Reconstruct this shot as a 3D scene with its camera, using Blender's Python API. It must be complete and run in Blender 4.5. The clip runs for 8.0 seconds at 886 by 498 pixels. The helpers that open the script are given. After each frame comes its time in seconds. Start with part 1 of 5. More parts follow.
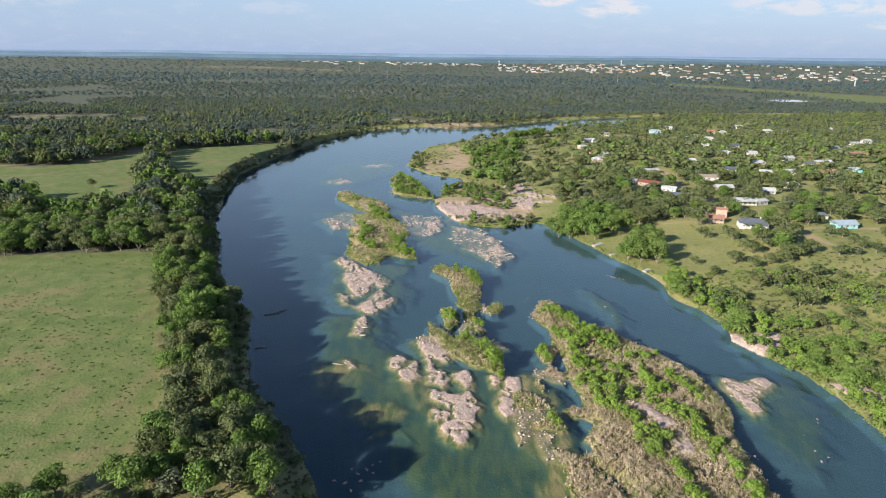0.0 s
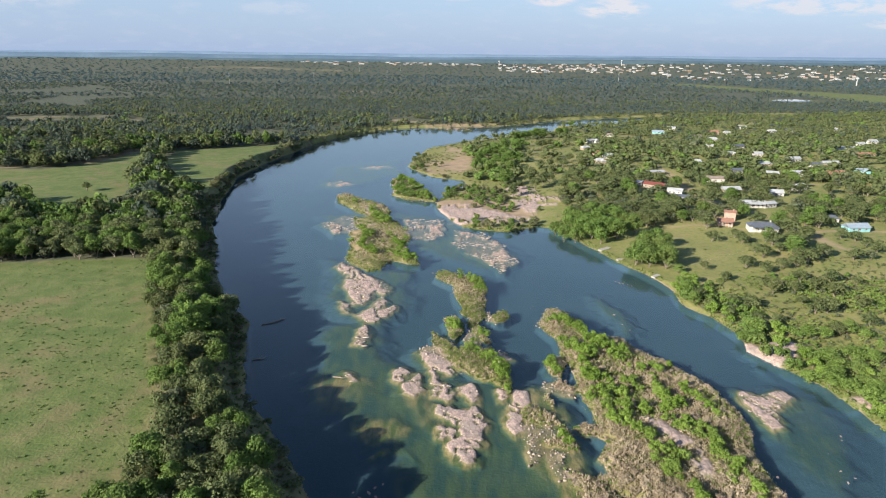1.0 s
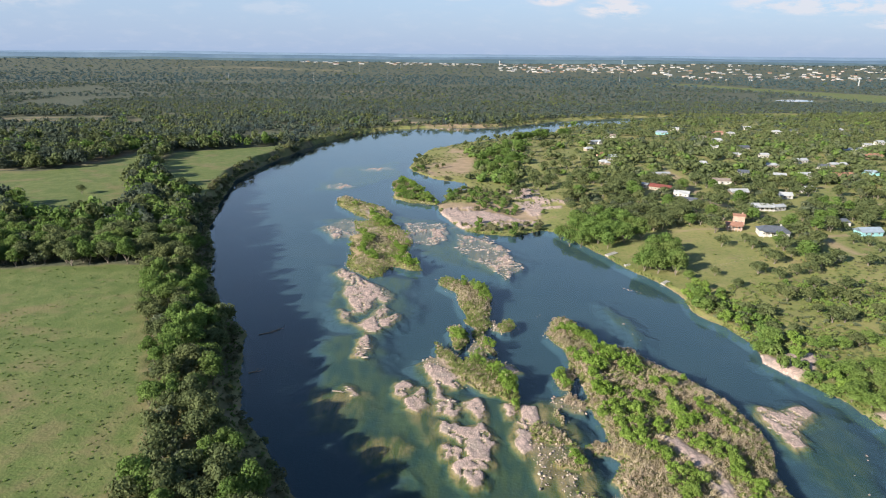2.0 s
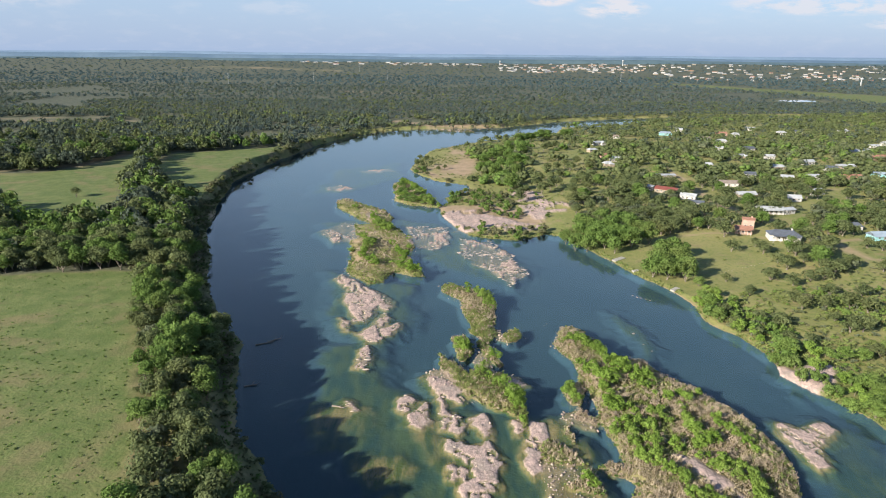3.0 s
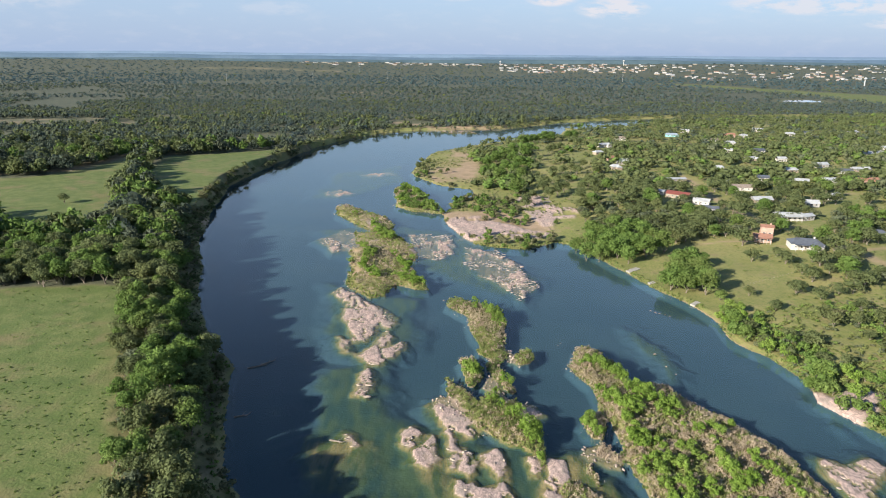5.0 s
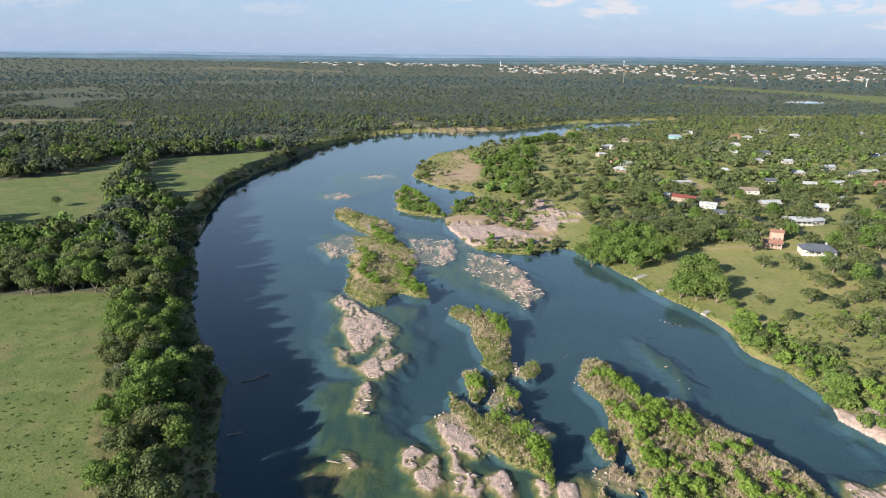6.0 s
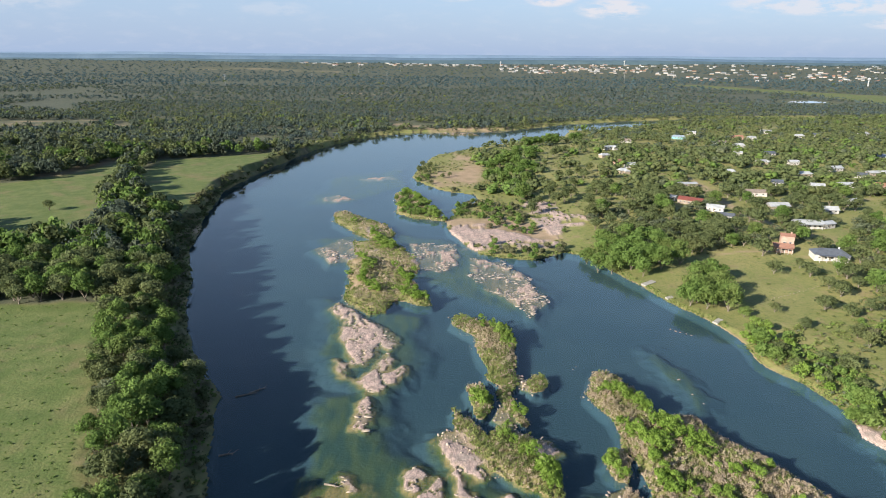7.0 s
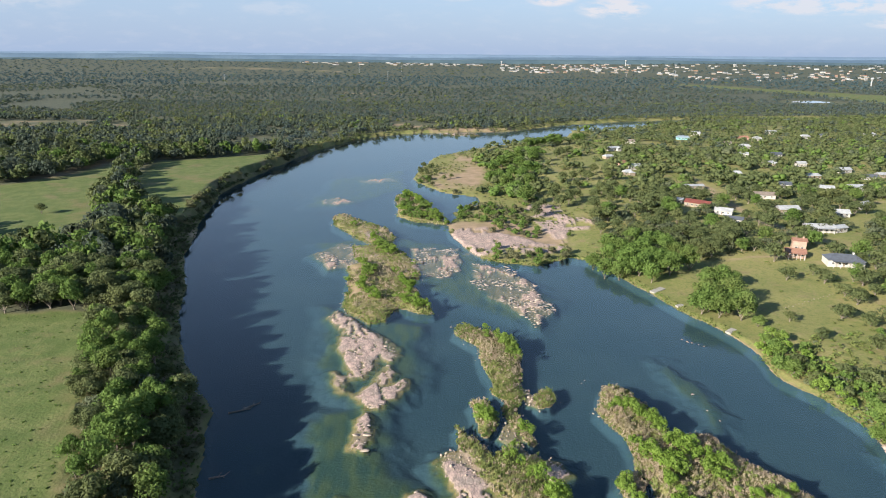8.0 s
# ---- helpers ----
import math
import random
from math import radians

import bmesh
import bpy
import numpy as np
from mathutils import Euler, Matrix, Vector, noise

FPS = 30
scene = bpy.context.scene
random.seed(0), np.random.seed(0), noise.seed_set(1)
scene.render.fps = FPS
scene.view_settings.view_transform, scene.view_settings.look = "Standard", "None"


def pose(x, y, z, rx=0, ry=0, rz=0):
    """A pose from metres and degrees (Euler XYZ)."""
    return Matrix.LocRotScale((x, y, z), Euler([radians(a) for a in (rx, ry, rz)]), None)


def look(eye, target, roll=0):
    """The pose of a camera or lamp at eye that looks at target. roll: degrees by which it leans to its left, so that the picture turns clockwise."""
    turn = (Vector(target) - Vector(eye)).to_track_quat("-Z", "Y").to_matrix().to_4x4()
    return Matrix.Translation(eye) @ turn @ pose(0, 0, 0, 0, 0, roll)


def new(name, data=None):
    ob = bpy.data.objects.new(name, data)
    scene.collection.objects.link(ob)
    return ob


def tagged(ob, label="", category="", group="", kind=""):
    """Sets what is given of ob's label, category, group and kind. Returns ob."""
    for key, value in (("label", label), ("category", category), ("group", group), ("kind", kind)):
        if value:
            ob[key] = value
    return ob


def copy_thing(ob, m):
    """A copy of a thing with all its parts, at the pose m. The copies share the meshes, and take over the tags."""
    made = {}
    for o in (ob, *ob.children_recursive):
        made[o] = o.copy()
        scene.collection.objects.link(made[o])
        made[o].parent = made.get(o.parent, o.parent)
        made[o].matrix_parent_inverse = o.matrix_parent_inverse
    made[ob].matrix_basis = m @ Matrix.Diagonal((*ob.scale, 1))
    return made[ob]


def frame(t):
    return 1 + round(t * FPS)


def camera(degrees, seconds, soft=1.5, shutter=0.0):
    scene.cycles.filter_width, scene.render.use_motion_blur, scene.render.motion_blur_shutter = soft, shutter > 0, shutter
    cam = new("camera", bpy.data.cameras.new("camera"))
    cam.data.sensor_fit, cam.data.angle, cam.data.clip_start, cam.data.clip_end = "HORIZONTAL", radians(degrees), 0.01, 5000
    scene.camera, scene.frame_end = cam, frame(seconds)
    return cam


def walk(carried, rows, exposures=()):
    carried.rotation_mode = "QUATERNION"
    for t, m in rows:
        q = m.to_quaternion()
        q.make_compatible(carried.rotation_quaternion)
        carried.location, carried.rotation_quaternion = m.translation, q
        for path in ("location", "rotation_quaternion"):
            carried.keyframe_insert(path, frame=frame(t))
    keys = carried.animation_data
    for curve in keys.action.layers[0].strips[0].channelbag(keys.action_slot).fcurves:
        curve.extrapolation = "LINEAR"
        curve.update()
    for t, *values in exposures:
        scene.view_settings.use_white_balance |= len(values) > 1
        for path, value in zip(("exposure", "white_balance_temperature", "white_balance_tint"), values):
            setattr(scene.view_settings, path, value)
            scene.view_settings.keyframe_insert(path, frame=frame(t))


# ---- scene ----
cam = camera(69.7, 8.0, 1.0)
PATH = [
    (0, (-1.184, 2.23, 110.43), (-1.188, 4.14, 109.838), 0.6),
    (0.5, (-1.977, 7.091, 110.413), (-1.981, 9.001, 109.821), 0.6),
    (1, (-2.783, 11.991, 110.391), (-2.787, 13.901, 109.799), 0.5),
    (1.5, (-3.595, 16.929, 110.36), (-3.599, 18.839, 109.768), 0.5),
    (3, (-5.887, 31.757, 110.189), (-5.891, 33.667, 109.597), 0.5),
    (3.5, (-6.6, 36.558, 110.137), (-6.604, 38.468, 109.545), 0.5),
    (4, (-7.282, 41.31, 110.071), (-7.286, 43.22, 109.48), 0.4),
    (4.5, (-7.907, 46.128, 109.997), (-7.911, 48.038, 109.405), 0.4),
    (6, (-9.633, 61.059, 109.686), (-9.636, 62.97, 109.096), 0.5),
    (6.5, (-10.143, 66.078, 109.617), (-10.146, 67.989, 109.026), 0.4),
    (7, (-10.62, 71.197, 109.551), (-10.623, 73.108, 108.961), 0.4),
    (7.5, (-11.026, 76.393, 109.498), (-11.03, 78.303, 108.907), 0.4),
    (8, (-11.392, 81.633, 109.466), (-11.397, 83.543, 108.875), 0.4),
]
walk(cam, [(t, look(eye, target, roll)) for t, eye, target, roll in PATH])

# ---- light ----
SUN_WAY = Vector((0.80, 0.60, 0.0)).normalized()
SUN_UP = radians(23.0)
world = bpy.data.worlds.new("sky")
scene.world = world
world.use_nodes = True
wn, wl = world.node_tree.nodes, world.node_tree.links
wn.clear()
sky = wn.new("ShaderNodeTexSky")
sky.sky_type, sky.sun_disc = "NISHITA", False
sky.sun_elevation, sky.sun_rotation = SUN_UP, math.atan2(-SUN_WAY.x, -SUN_WAY.y)
sky.air_density, sky.dust_density, sky.ozone_density = 1.0, 0.0, 3.0
coord = wn.new("ShaderNodeTexCoord")
def sky_math(op, a, b=0.0):
    n = wn.new("ShaderNodeMath")
    n.operation = op
    for socket, v in zip(n.inputs, (a, b)):
        if isinstance(v, bpy.types.NodeSocket):
            wl.new(v, socket)
        else:
            socket.default_value = v
    return n.outputs["Value"]


# pale haze low over the land
heights = wn.new("ShaderNodeSeparateXYZ")
wl.new(coord.outputs["Generated"], heights.inputs["Vector"])
low_air = wn.new("ShaderNodeMapRange")
low_air.inputs["From Min"].default_value, low_air.inputs["From Max"].default_value = 0.55, -0.01
low_air.inputs["To Max"].default_value = 1.0
wl.new(heights.outputs["Z"], low_air.inputs["Value"])
haze = wn.new("ShaderNodeMix")
haze.data_type = "RGBA"
haze.inputs["B"].default_value = (1.54, 2.03, 2.93, 1)
wl.new(low_air.outputs["Result"], haze.inputs["Factor"])
# fair-weather clouds: bearing, height, width, thickness, density (all as slopes from the eye)
level = sky_math("MAXIMUM", sky_math("ABSOLUTE", heights.outputs["Y"]), 0.05)
bearing, rise_of = sky_math("DIVIDE", heights.outputs["X"], level), sky_math("DIVIDE", heights.outputs["Z"], level)
puffs = wn.new("ShaderNodeTexNoise")
puffs.inputs["Scale"].default_value, puffs.inputs["Detail"].default_value, puffs.inputs["Roughness"].default_value = 1.0, 7.0, 0.6
spread = wn.new("ShaderNodeCombineXYZ")
wl.new(sky_math("MULTIPLY", bearing, 22.0), spread.inputs["X"])
wl.new(sky_math("MULTIPLY", rise_of, 70.0), spread.inputs["Y"])
wl.new(spread.outputs["Vector"], puffs.inputs["Vector"])
wisps = sky_math("MULTIPLY", sky_math("SUBTRACT", puffs.outputs["Fac"], 0.40), 3.4)
veil = sky_math("MULTIPLY", sky_math("MAXIMUM", sky_math("SUBTRACT", puffs.outputs["Fac"], 0.50), 0.0), 0.6)
for b0, r0, wide, thick, dense in ((0.155, 0.078, 0.045, 0.014, 1.0), (0.245, 0.062, 0.060, 0.016, 0.9), (0.015, 0.080, 0.040, 0.010, 0.6), (0.56, 0.070, 0.17, 0.016, 0.75),
                                   (0.66, 0.046, 0.05, 0.010, 0.6), (0.42, 0.090, 0.10, 0.012, 0.8), (-0.25, 0.060, 0.06, 0.012, 0.25), (-0.62, 0.075, 0.10, 0.02, 0.3)):
    far_b, far_r = sky_math("DIVIDE", sky_math("SUBTRACT", bearing, b0), wide), sky_math("DIVIDE", sky_math("SUBTRACT", rise_of, r0), thick)
    fade = sky_math("SUBTRACT", 1.0, sky_math("ADD", sky_math("MULTIPLY", far_b, far_b), sky_math("MULTIPLY", far_r, far_r)))
    body = sky_math("MULTIPLY", sky_math("MAXIMUM", fade, 0.0), sky_math("MAXIMUM", wisps, 0.0))
    veil = sky_math("MAXIMUM", veil, sky_math("MINIMUM", sky_math("MULTIPLY", body, dense * 3.0), dense))
cloud = wn.new("ShaderNodeMix")
cloud.data_type = "RGBA"
cloud.inputs["B"].default_value = (3.2, 3.2, 3.45, 1)
wl.new(veil, cloud.inputs["Factor"])
back = wn.new("ShaderNodeBackground")
back.inputs["Strength"].default_value = 0.085
wout = wn.new("ShaderNodeOutputWorld")
wl.new(sky.outputs["Color"], haze.inputs["A"])
wl.new(haze.outputs["Result"], cloud.inputs["A"])
wl.new(cloud.outputs["Result"], back.inputs["Color"])
wl.new(back.outputs["Background"], wout.inputs["Surface"])

sun = new("sun", bpy.data.lights.new("sun", "SUN"))
sun.data.energy, sun.data.angle, sun.data.color = 5.0, radians(0.6), (1.0, 0.945, 0.85)
sun.matrix_world = look((0, 0, 400), Vector((0, 0, 400)) + SUN_WAY * math.cos(SUN_UP) - Vector((0, 0, math.sin(SUN_UP))))
scene.view_settings.exposure = 1.55


# ---- materials ----
class Nodes:
    """A material's node tree, written in short."""

    def __init__(self, name, roughness=0.8, specular=0.3):
        self.m = bpy.data.materials.new(name)
        self.m.use_nodes = True
        self.t = self.m.node_tree
        self.b = self.t.nodes["Principled BSDF"]
        self.b.inputs["Roughness"].default_value = roughness
        self.b.inputs["Specular IOR Level"].default_value = specular

    def node(self, kind, **sockets):
        n = self.t.nodes.new(kind)
        for key, value in sockets.items():
            self.put(n.inputs[key.replace("_", " ")], value)
        return n

    def put(self, socket, value):
        if isinstance(value, bpy.types.NodeSocket):
            self.t.links.new(value, socket)
        else:
            socket.default_value = value

    def place(self):
        return self.node("ShaderNodeNewGeometry").outputs["Position"]

    def local(self):
        return self.node("ShaderNodeTexCoord").outputs["Object"]

    def noise(self, vector, scale, detail=4.0, rough=0.55):
        return self.node("ShaderNodeTexNoise", Vector=vector, Scale=scale, Detail=detail, Roughness=rough).outputs["Fac"]

    def ramp(self, value, low, high, a=0.0, b=1.0):
        n = self.node("ShaderNodeMapRange")
        n.interpolation_type = "SMOOTHSTEP"
        for i, v in enumerate((value, low, high, a, b)):
            self.put(n.inputs[i], v)
        return n.outputs["Result"]

    def mix(self, fac, a, b):
        n = self.node("ShaderNodeMix")
        n.data_type = "RGBA"
        for key, v in (("Factor", fac), ("A", a), ("B", b)):
            self.put(n.inputs[key] if key == "Factor" else [s for s in n.inputs if s.name == key and s.type == "RGBA"][0], (*v, 1) if isinstance(v, tuple) else v)
        return [s for s in n.outputs if s.type == "RGBA"][0]

    def math(self, op, a, b=0.0):
        n = self.node("ShaderNodeMath")
        n.operation = op
        self.put(n.inputs[0], a)
        self.put(n.inputs[1], b)
        return n.outputs["Value"]

    def attribute(self, name):
        n = self.node("ShaderNodeAttribute")
        n.attribute_name = name
        return n.outputs["Fac"]

    def done(self, colour, bump=None, strength=0.4, distance=0.1):
        self.put(self.b.inputs["Base Color"], (*colour, 1) if isinstance(colour, tuple) else colour)
        if bump is not None:
            n = self.node("ShaderNodeBump", Strength=strength, Distance=distance, Height=bump)
            self.t.links.new(n.outputs["Normal"], self.b.inputs["Normal"])
        return self.m


def ground_material():
    """Grass, soil, sand, granite and river bed, told apart by what the ground is made of at each place."""
    n = Nodes("ground", 0.9, 0.2)
    at = n.place()
    big, mid, fine = n.noise(at, 0.018, 5), n.noise(at, 0.12, 5), n.noise(at, 1.1, 4)
    grass = n.mix(n.ramp(big, 0.36, 0.66), (0.134, 0.142, 0.042), (0.210, 0.184, 0.068))
    grass = n.mix(n.ramp(mid, 0.54, 0.70, 0.0, 0.85), grass, (0.190, 0.145, 0.072))
    grass = n.mix(n.ramp(fine, 0.35, 0.7, 0.0, 0.35), grass, (0.062, 0.082, 0.020))
    lush = n.mix(n.ramp(mid, 0.35, 0.7), (0.070, 0.092, 0.024), (0.112, 0.122, 0.040))
    lush = n.mix(n.ramp(fine, 0.4, 0.75, 0.0, 0.6), lush, (0.050, 0.078, 0.017))
    patch = n.noise(at, 0.055, 3)
    lush = n.mix(n.ramp(patch, 0.50, 0.70, 0.0, 0.7), lush, (0.138, 0.110, 0.052))
    soil = n.mix(n.ramp(mid, 0.35, 0.7), (0.052, 0.052, 0.022), (0.135, 0.105, 0.058))
    sand = n.mix(n.ramp(mid, 0.35, 0.7), (0.27, 0.190, 0.120), (0.205, 0.150, 0.088))
    sand = n.mix(n.ramp(fine, 0.55, 0.75, 0.0, 0.5), sand, (0.16, 0.14, 0.065))
    stone = n.mix(n.ramp(n.noise(at, 0.45, 6), 0.35, 0.65), (0.39, 0.272, 0.225), (0.285, 0.210, 0.176))
    stone = n.mix(n.ramp(fine, 0.58, 0.74, 0.0, 0.55), stone, (0.15, 0.12, 0.10))
    tuft = n.noise(at, 0.36, 5, 0.65)
    grass = n.mix(n.ramp(tuft, 0.52, 0.72, 0.0, 0.6), grass, (0.205, 0.165, 0.080))
    grass = n.mix(n.ramp(tuft, 0.48, 0.30, 0.0, 0.6), grass, (0.055, 0.078, 0.020))
    lush = n.mix(n.ramp(tuft, 0.55, 0.75, 0.0, 0.45), lush, (0.135, 0.125, 0.045))
    lush = n.mix(n.ramp(tuft, 0.46, 0.28, 0.0, 0.45), lush, (0.058, 0.090, 0.020))
    colour = n.mix(n.attribute("lush"), grass, lush)
    colour = n.mix(n.attribute("bare"), colour, soil)
    litter = n.mix(n.ramp(mid, 0.35, 0.7), (0.044, 0.052, 0.034), (0.074, 0.074, 0.048))
    colour = n.mix(n.attribute("litter"), colour, litter)
    colour = n.mix(n.attribute("sand"), colour, sand)
    joint = n.noise(n.node("ShaderNodeMapping", Vector=at, Scale=(1.0, 0.45, 1.0), Rotation=(0, 0, 0.5)).outputs["Vector"], 0.32, 7, 0.7)
    stone = n.mix(n.ramp(n.math("ABSOLUTE", n.math("SUBTRACT", joint, 0.5)), 0.035, 0.0, 0.0, 0.7), stone, (0.13, 0.105, 0.085))
    stone = n.mix(n.ramp(n.noise(at, 0.11, 4), 0.48, 0.68, 0.0, 0.55), stone, (0.20, 0.175, 0.14))
    stone = n.mix(n.ramp(n.noise(at, 1.9, 7, 0.72), 0.50, 0.64, 0.0, 0.4), stone, (0.180, 0.142, 0.112))
    stone = n.mix(n.ramp(n.noise(at, 0.75, 5, 0.65), 0.56, 0.68, 0.0, 0.6), stone, (0.43, 0.325, 0.265))
    crack = n.node("ShaderNodeTexVoronoi", Vector=n.node("ShaderNodeMapping", Vector=at, Scale=(1.0, 0.45, 1.0), Rotation=(0, 0, 0.35)).outputs["Vector"], Scale=0.55)
    crack.feature = "DISTANCE_TO_EDGE"
    stone = n.mix(n.ramp(crack.outputs["Distance"], 0.01, 0.07, 0.5, 0.0), stone, (0.12, 0.097, 0.078))
    colour = n.mix(n.attribute("rock"), colour, stone)
    # the river bed: stone and gravel on the shoals, weed round them; deep water's dimming and blue-green scatter
    # painted on the rest
    high = n.node("ShaderNodeSeparateXYZ", Vector=at).outputs["Z"]
    streak = n.node("ShaderNodeMapping", Vector=at, Scale=(1.0, 0.28, 1.0)).outputs["Vector"]
    weed = n.noise(streak, 0.30, 6, 0.6)
    shoal = n.mix(n.ramp(weed, 0.40, 0.60), (0.180, 0.138, 0.058), (0.054, 0.072, 0.017))
    shoal = n.mix(n.ramp(n.noise(streak, 1.6, 7, 0.7), 0.46, 0.66, 0.0, 0.65), shoal, (0.036, 0.054, 0.014))
    shoal = n.mix(n.math("MULTIPLY", n.attribute("rock"), 0.8), shoal, (0.20, 0.145, 0.10))
    deep_tint = n.mix(n.ramp(n.noise(at, 0.03, 5), 0.4, 0.65), (0.015, 0.037, 0.049), (0.019, 0.042, 0.053))
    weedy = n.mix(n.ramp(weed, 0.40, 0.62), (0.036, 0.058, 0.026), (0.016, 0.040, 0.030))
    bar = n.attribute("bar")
    bed = n.mix(n.math("MULTIPLY", n.ramp(high, -1.9, -0.95), bar), deep_tint, weedy)
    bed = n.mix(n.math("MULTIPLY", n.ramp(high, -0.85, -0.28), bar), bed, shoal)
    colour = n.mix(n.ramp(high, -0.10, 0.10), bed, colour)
    relief = n.math("ADD", n.math("MULTIPLY", mid, 0.4), n.math("MULTIPLY", fine, 0.45))
    relief = n.math("ADD", relief, n.math("MULTIPLY", n.math("MULTIPLY", joint, n.attribute("rock")), 0.4))
    return n.done(colour, relief, 0.7, 0.6)


def water_material():
    n = Nodes("river_water")
    at = n.place()
    chop = n.noise(n.node("ShaderNodeMapping", Vector=at, Scale=(1.0, 0.6, 1.0)).outputs["Vector"], 0.55, 5, 0.6)
    swell = n.noise(at, 0.035, 4)
    height = n.math("ADD", n.math("MULTIPLY", chop, n.ramp(swell, 0.35, 0.65, 0.25, 1.0)), swell)
    bump = n.node("ShaderNodeBump", Strength=0.04, Distance=0.30, Height=height).outputs["Normal"]
    clear = n.node("ShaderNodeBsdfTransparent", Color=(0.84, 0.91, 0.91, 1)).outputs["BSDF"]
    gloss = n.node("ShaderNodeBsdfGlossy", Color=(1, 1, 1, 1), Roughness=n.ramp(swell, 0.40, 0.60, 0.02, 0.10), Normal=bump).outputs["BSDF"]
    facing = n.node("ShaderNodeFresnel", IOR=1.33, Normal=bump).outputs["Fac"]
    both = n.node("ShaderNodeMixShader").outputs["Shader"].node
    n.put(both.inputs[0], facing)
    n.put(both.inputs[1], clear)
    n.put(both.inputs[2], gloss)
    n.t.nodes.remove(n.b)
    n.t.links.new(both.outputs["Shader"], n.t.nodes["Material Output"].inputs["Surface"])
    return n.m


def leaf_material(name, dark, light, odd=(0.14, 0.14, 0.05)):
    """Foliage: each leaf clump its own green, each plant a shade of its own."""
    n = Nodes(name, 0.8, 0.08)
    island = n.node("ShaderNodeNewGeometry").outputs["Random Per Island"]
    plant = n.node("ShaderNodeObjectInfo").outputs["Random"]
    wide = n.noise(n.place(), 0.045, 3)
    crown = n.noise(n.place(), 0.16, 2)
    shade = n.math("ADD", n.math("MULTIPLY", island, 0.45), n.ramp(crown, 0.34, 0.66, 0.0, 0.55))
    c = n.mix(shade, dark, light)
    c = n.mix(n.ramp(wide, 0.45, 0.72, 0.0, 0.45), c, odd)
    c = n.mix(n.math("MULTIPLY", plant, 0.35), c, dark)
    n.put(n.b.inputs["Transmission Weight"], 0.0)
    through_leaf = n.node("ShaderNodeBsdfTranslucent", Color=c).outputs["BSDF"]
    both = n.node("ShaderNodeMixShader")
    n.put(n.b.inputs["Base Color"], c)
    n.put(both.inputs[0], 0.36)
    n.put(both.inputs[1], n.b.outputs["BSDF"])
    n.put(both.inputs[2], through_leaf)
    n.t.links.new(both.outputs["Shader"], n.t.nodes["Material Output"].inputs["Surface"])
    return n.m


def plain_material(name, a, b, scale=0.8, roughness=0.8, metal=0.0, strength=0.3):
    """A surface with broad stains and fine grain between two colours."""
    n = Nodes(name, roughness)
    n.b.inputs["Metallic"].default_value = metal
    at = n.place()
    broad, grain = n.noise(at, scale, 4), n.noise(at, scale * 9, 3)
    c = n.mix(n.ramp(broad, 0.35, 0.68), a, b)
    c = n.mix(n.ramp(grain, 0.5, 0.75, 0.0, 0.35), c, tuple(v * 0.62 for v in a))
    return n.done(c, grain, strength, 0.05)


GROUND = ground_material()
WATER = water_material()
LEAF_OAK = leaf_material("oak_leaves", (0.056, 0.074, 0.030), (0.140, 0.160, 0.066))
LEAF_PECAN = leaf_material("pecan_leaves", (0.062, 0.104, 0.024), (0.150, 0.220, 0.056))
LEAF_CEDAR = leaf_material("juniper_leaves", (0.040, 0.056, 0.040), (0.088, 0.106, 0.074), (0.11, 0.11, 0.05))
LEAF_WILLOW = leaf_material("willow_leaves", (0.090, 0.150, 0.022), (0.215, 0.300, 0.062), (0.16, 0.19, 0.06))
LEAF_GREY = leaf_material("grey_scrub_leaves", (0.075, 0.080, 0.038), (0.160, 0.160, 0.085), (0.18, 0.16, 0.09))
REED = leaf_material("dry_reeds", (0.245, 0.190, 0.130), (0.465, 0.375, 0.265), (0.12, 0.14, 0.05))
SEDGE = leaf_material("green_sedge", (0.105, 0.135, 0.038), (0.235, 0.260, 0.088), (0.16, 0.15, 0.06))
LEAF_FRESH = leaf_material("fresh_green_leaves", (0.078, 0.125, 0.026), (0.185, 0.255, 0.065), (0.17, 0.19, 0.07))
# the farthest woods: distance haze mixed into the leaf colour
LEAF_HAZE_FAR = leaf_material("haze_tinted_far_leaves", (0.044, 0.074, 0.080), (0.074, 0.108, 0.112), (0.07, 0.09, 0.08))
BARK = plain_material("bark", (0.19, 0.155, 0.12), (0.10, 0.08, 0.06), 1.5)
# leaves blued in their base colour to stand for haze
LEAF_HAZE_BLUE = leaf_material("haze_tinted_juniper_leaves", (0.046, 0.066, 0.062), (0.082, 0.106, 0.099), (0.07, 0.09, 0.075))
LEAF_SAGE = leaf_material("sage_green_leaves", (0.060, 0.074, 0.042), (0.142, 0.158, 0.092))
GRANITE = plain_material("pink_granite", (0.205, 0.158, 0.13), (0.145, 0.113, 0.096), 0.7)
PALE_STONE = plain_material("pale_stone", (0.345, 0.270, 0.205), (0.245, 0.192, 0.148), 0.7)


# ---- the lie of the land ----
CHANCE = np.random.default_rng(11).uniform(0, 1, 512 * 512)  # one table of chances for all the noise


def lattice(ix, iy, seed):
    return CHANCE[((iy + 131 * seed) & 511) * 512 + ((ix + 57 * seed) & 511)]


def value_noise(x, y, seed=0):
    fx, fy = np.floor(x), np.floor(y)
    ix, iy = fx.astype(np.int64), fy.astype(np.int64)
    u, v = x - fx, y - fy
    u, v = u * u * (3 - 2 * u), v * v * (3 - 2 * v)
    a, b = lattice(ix, iy, seed), lattice(ix + 1, iy, seed)
    c, d = lattice(ix, iy + 1, seed), lattice(ix + 1, iy + 1, seed)
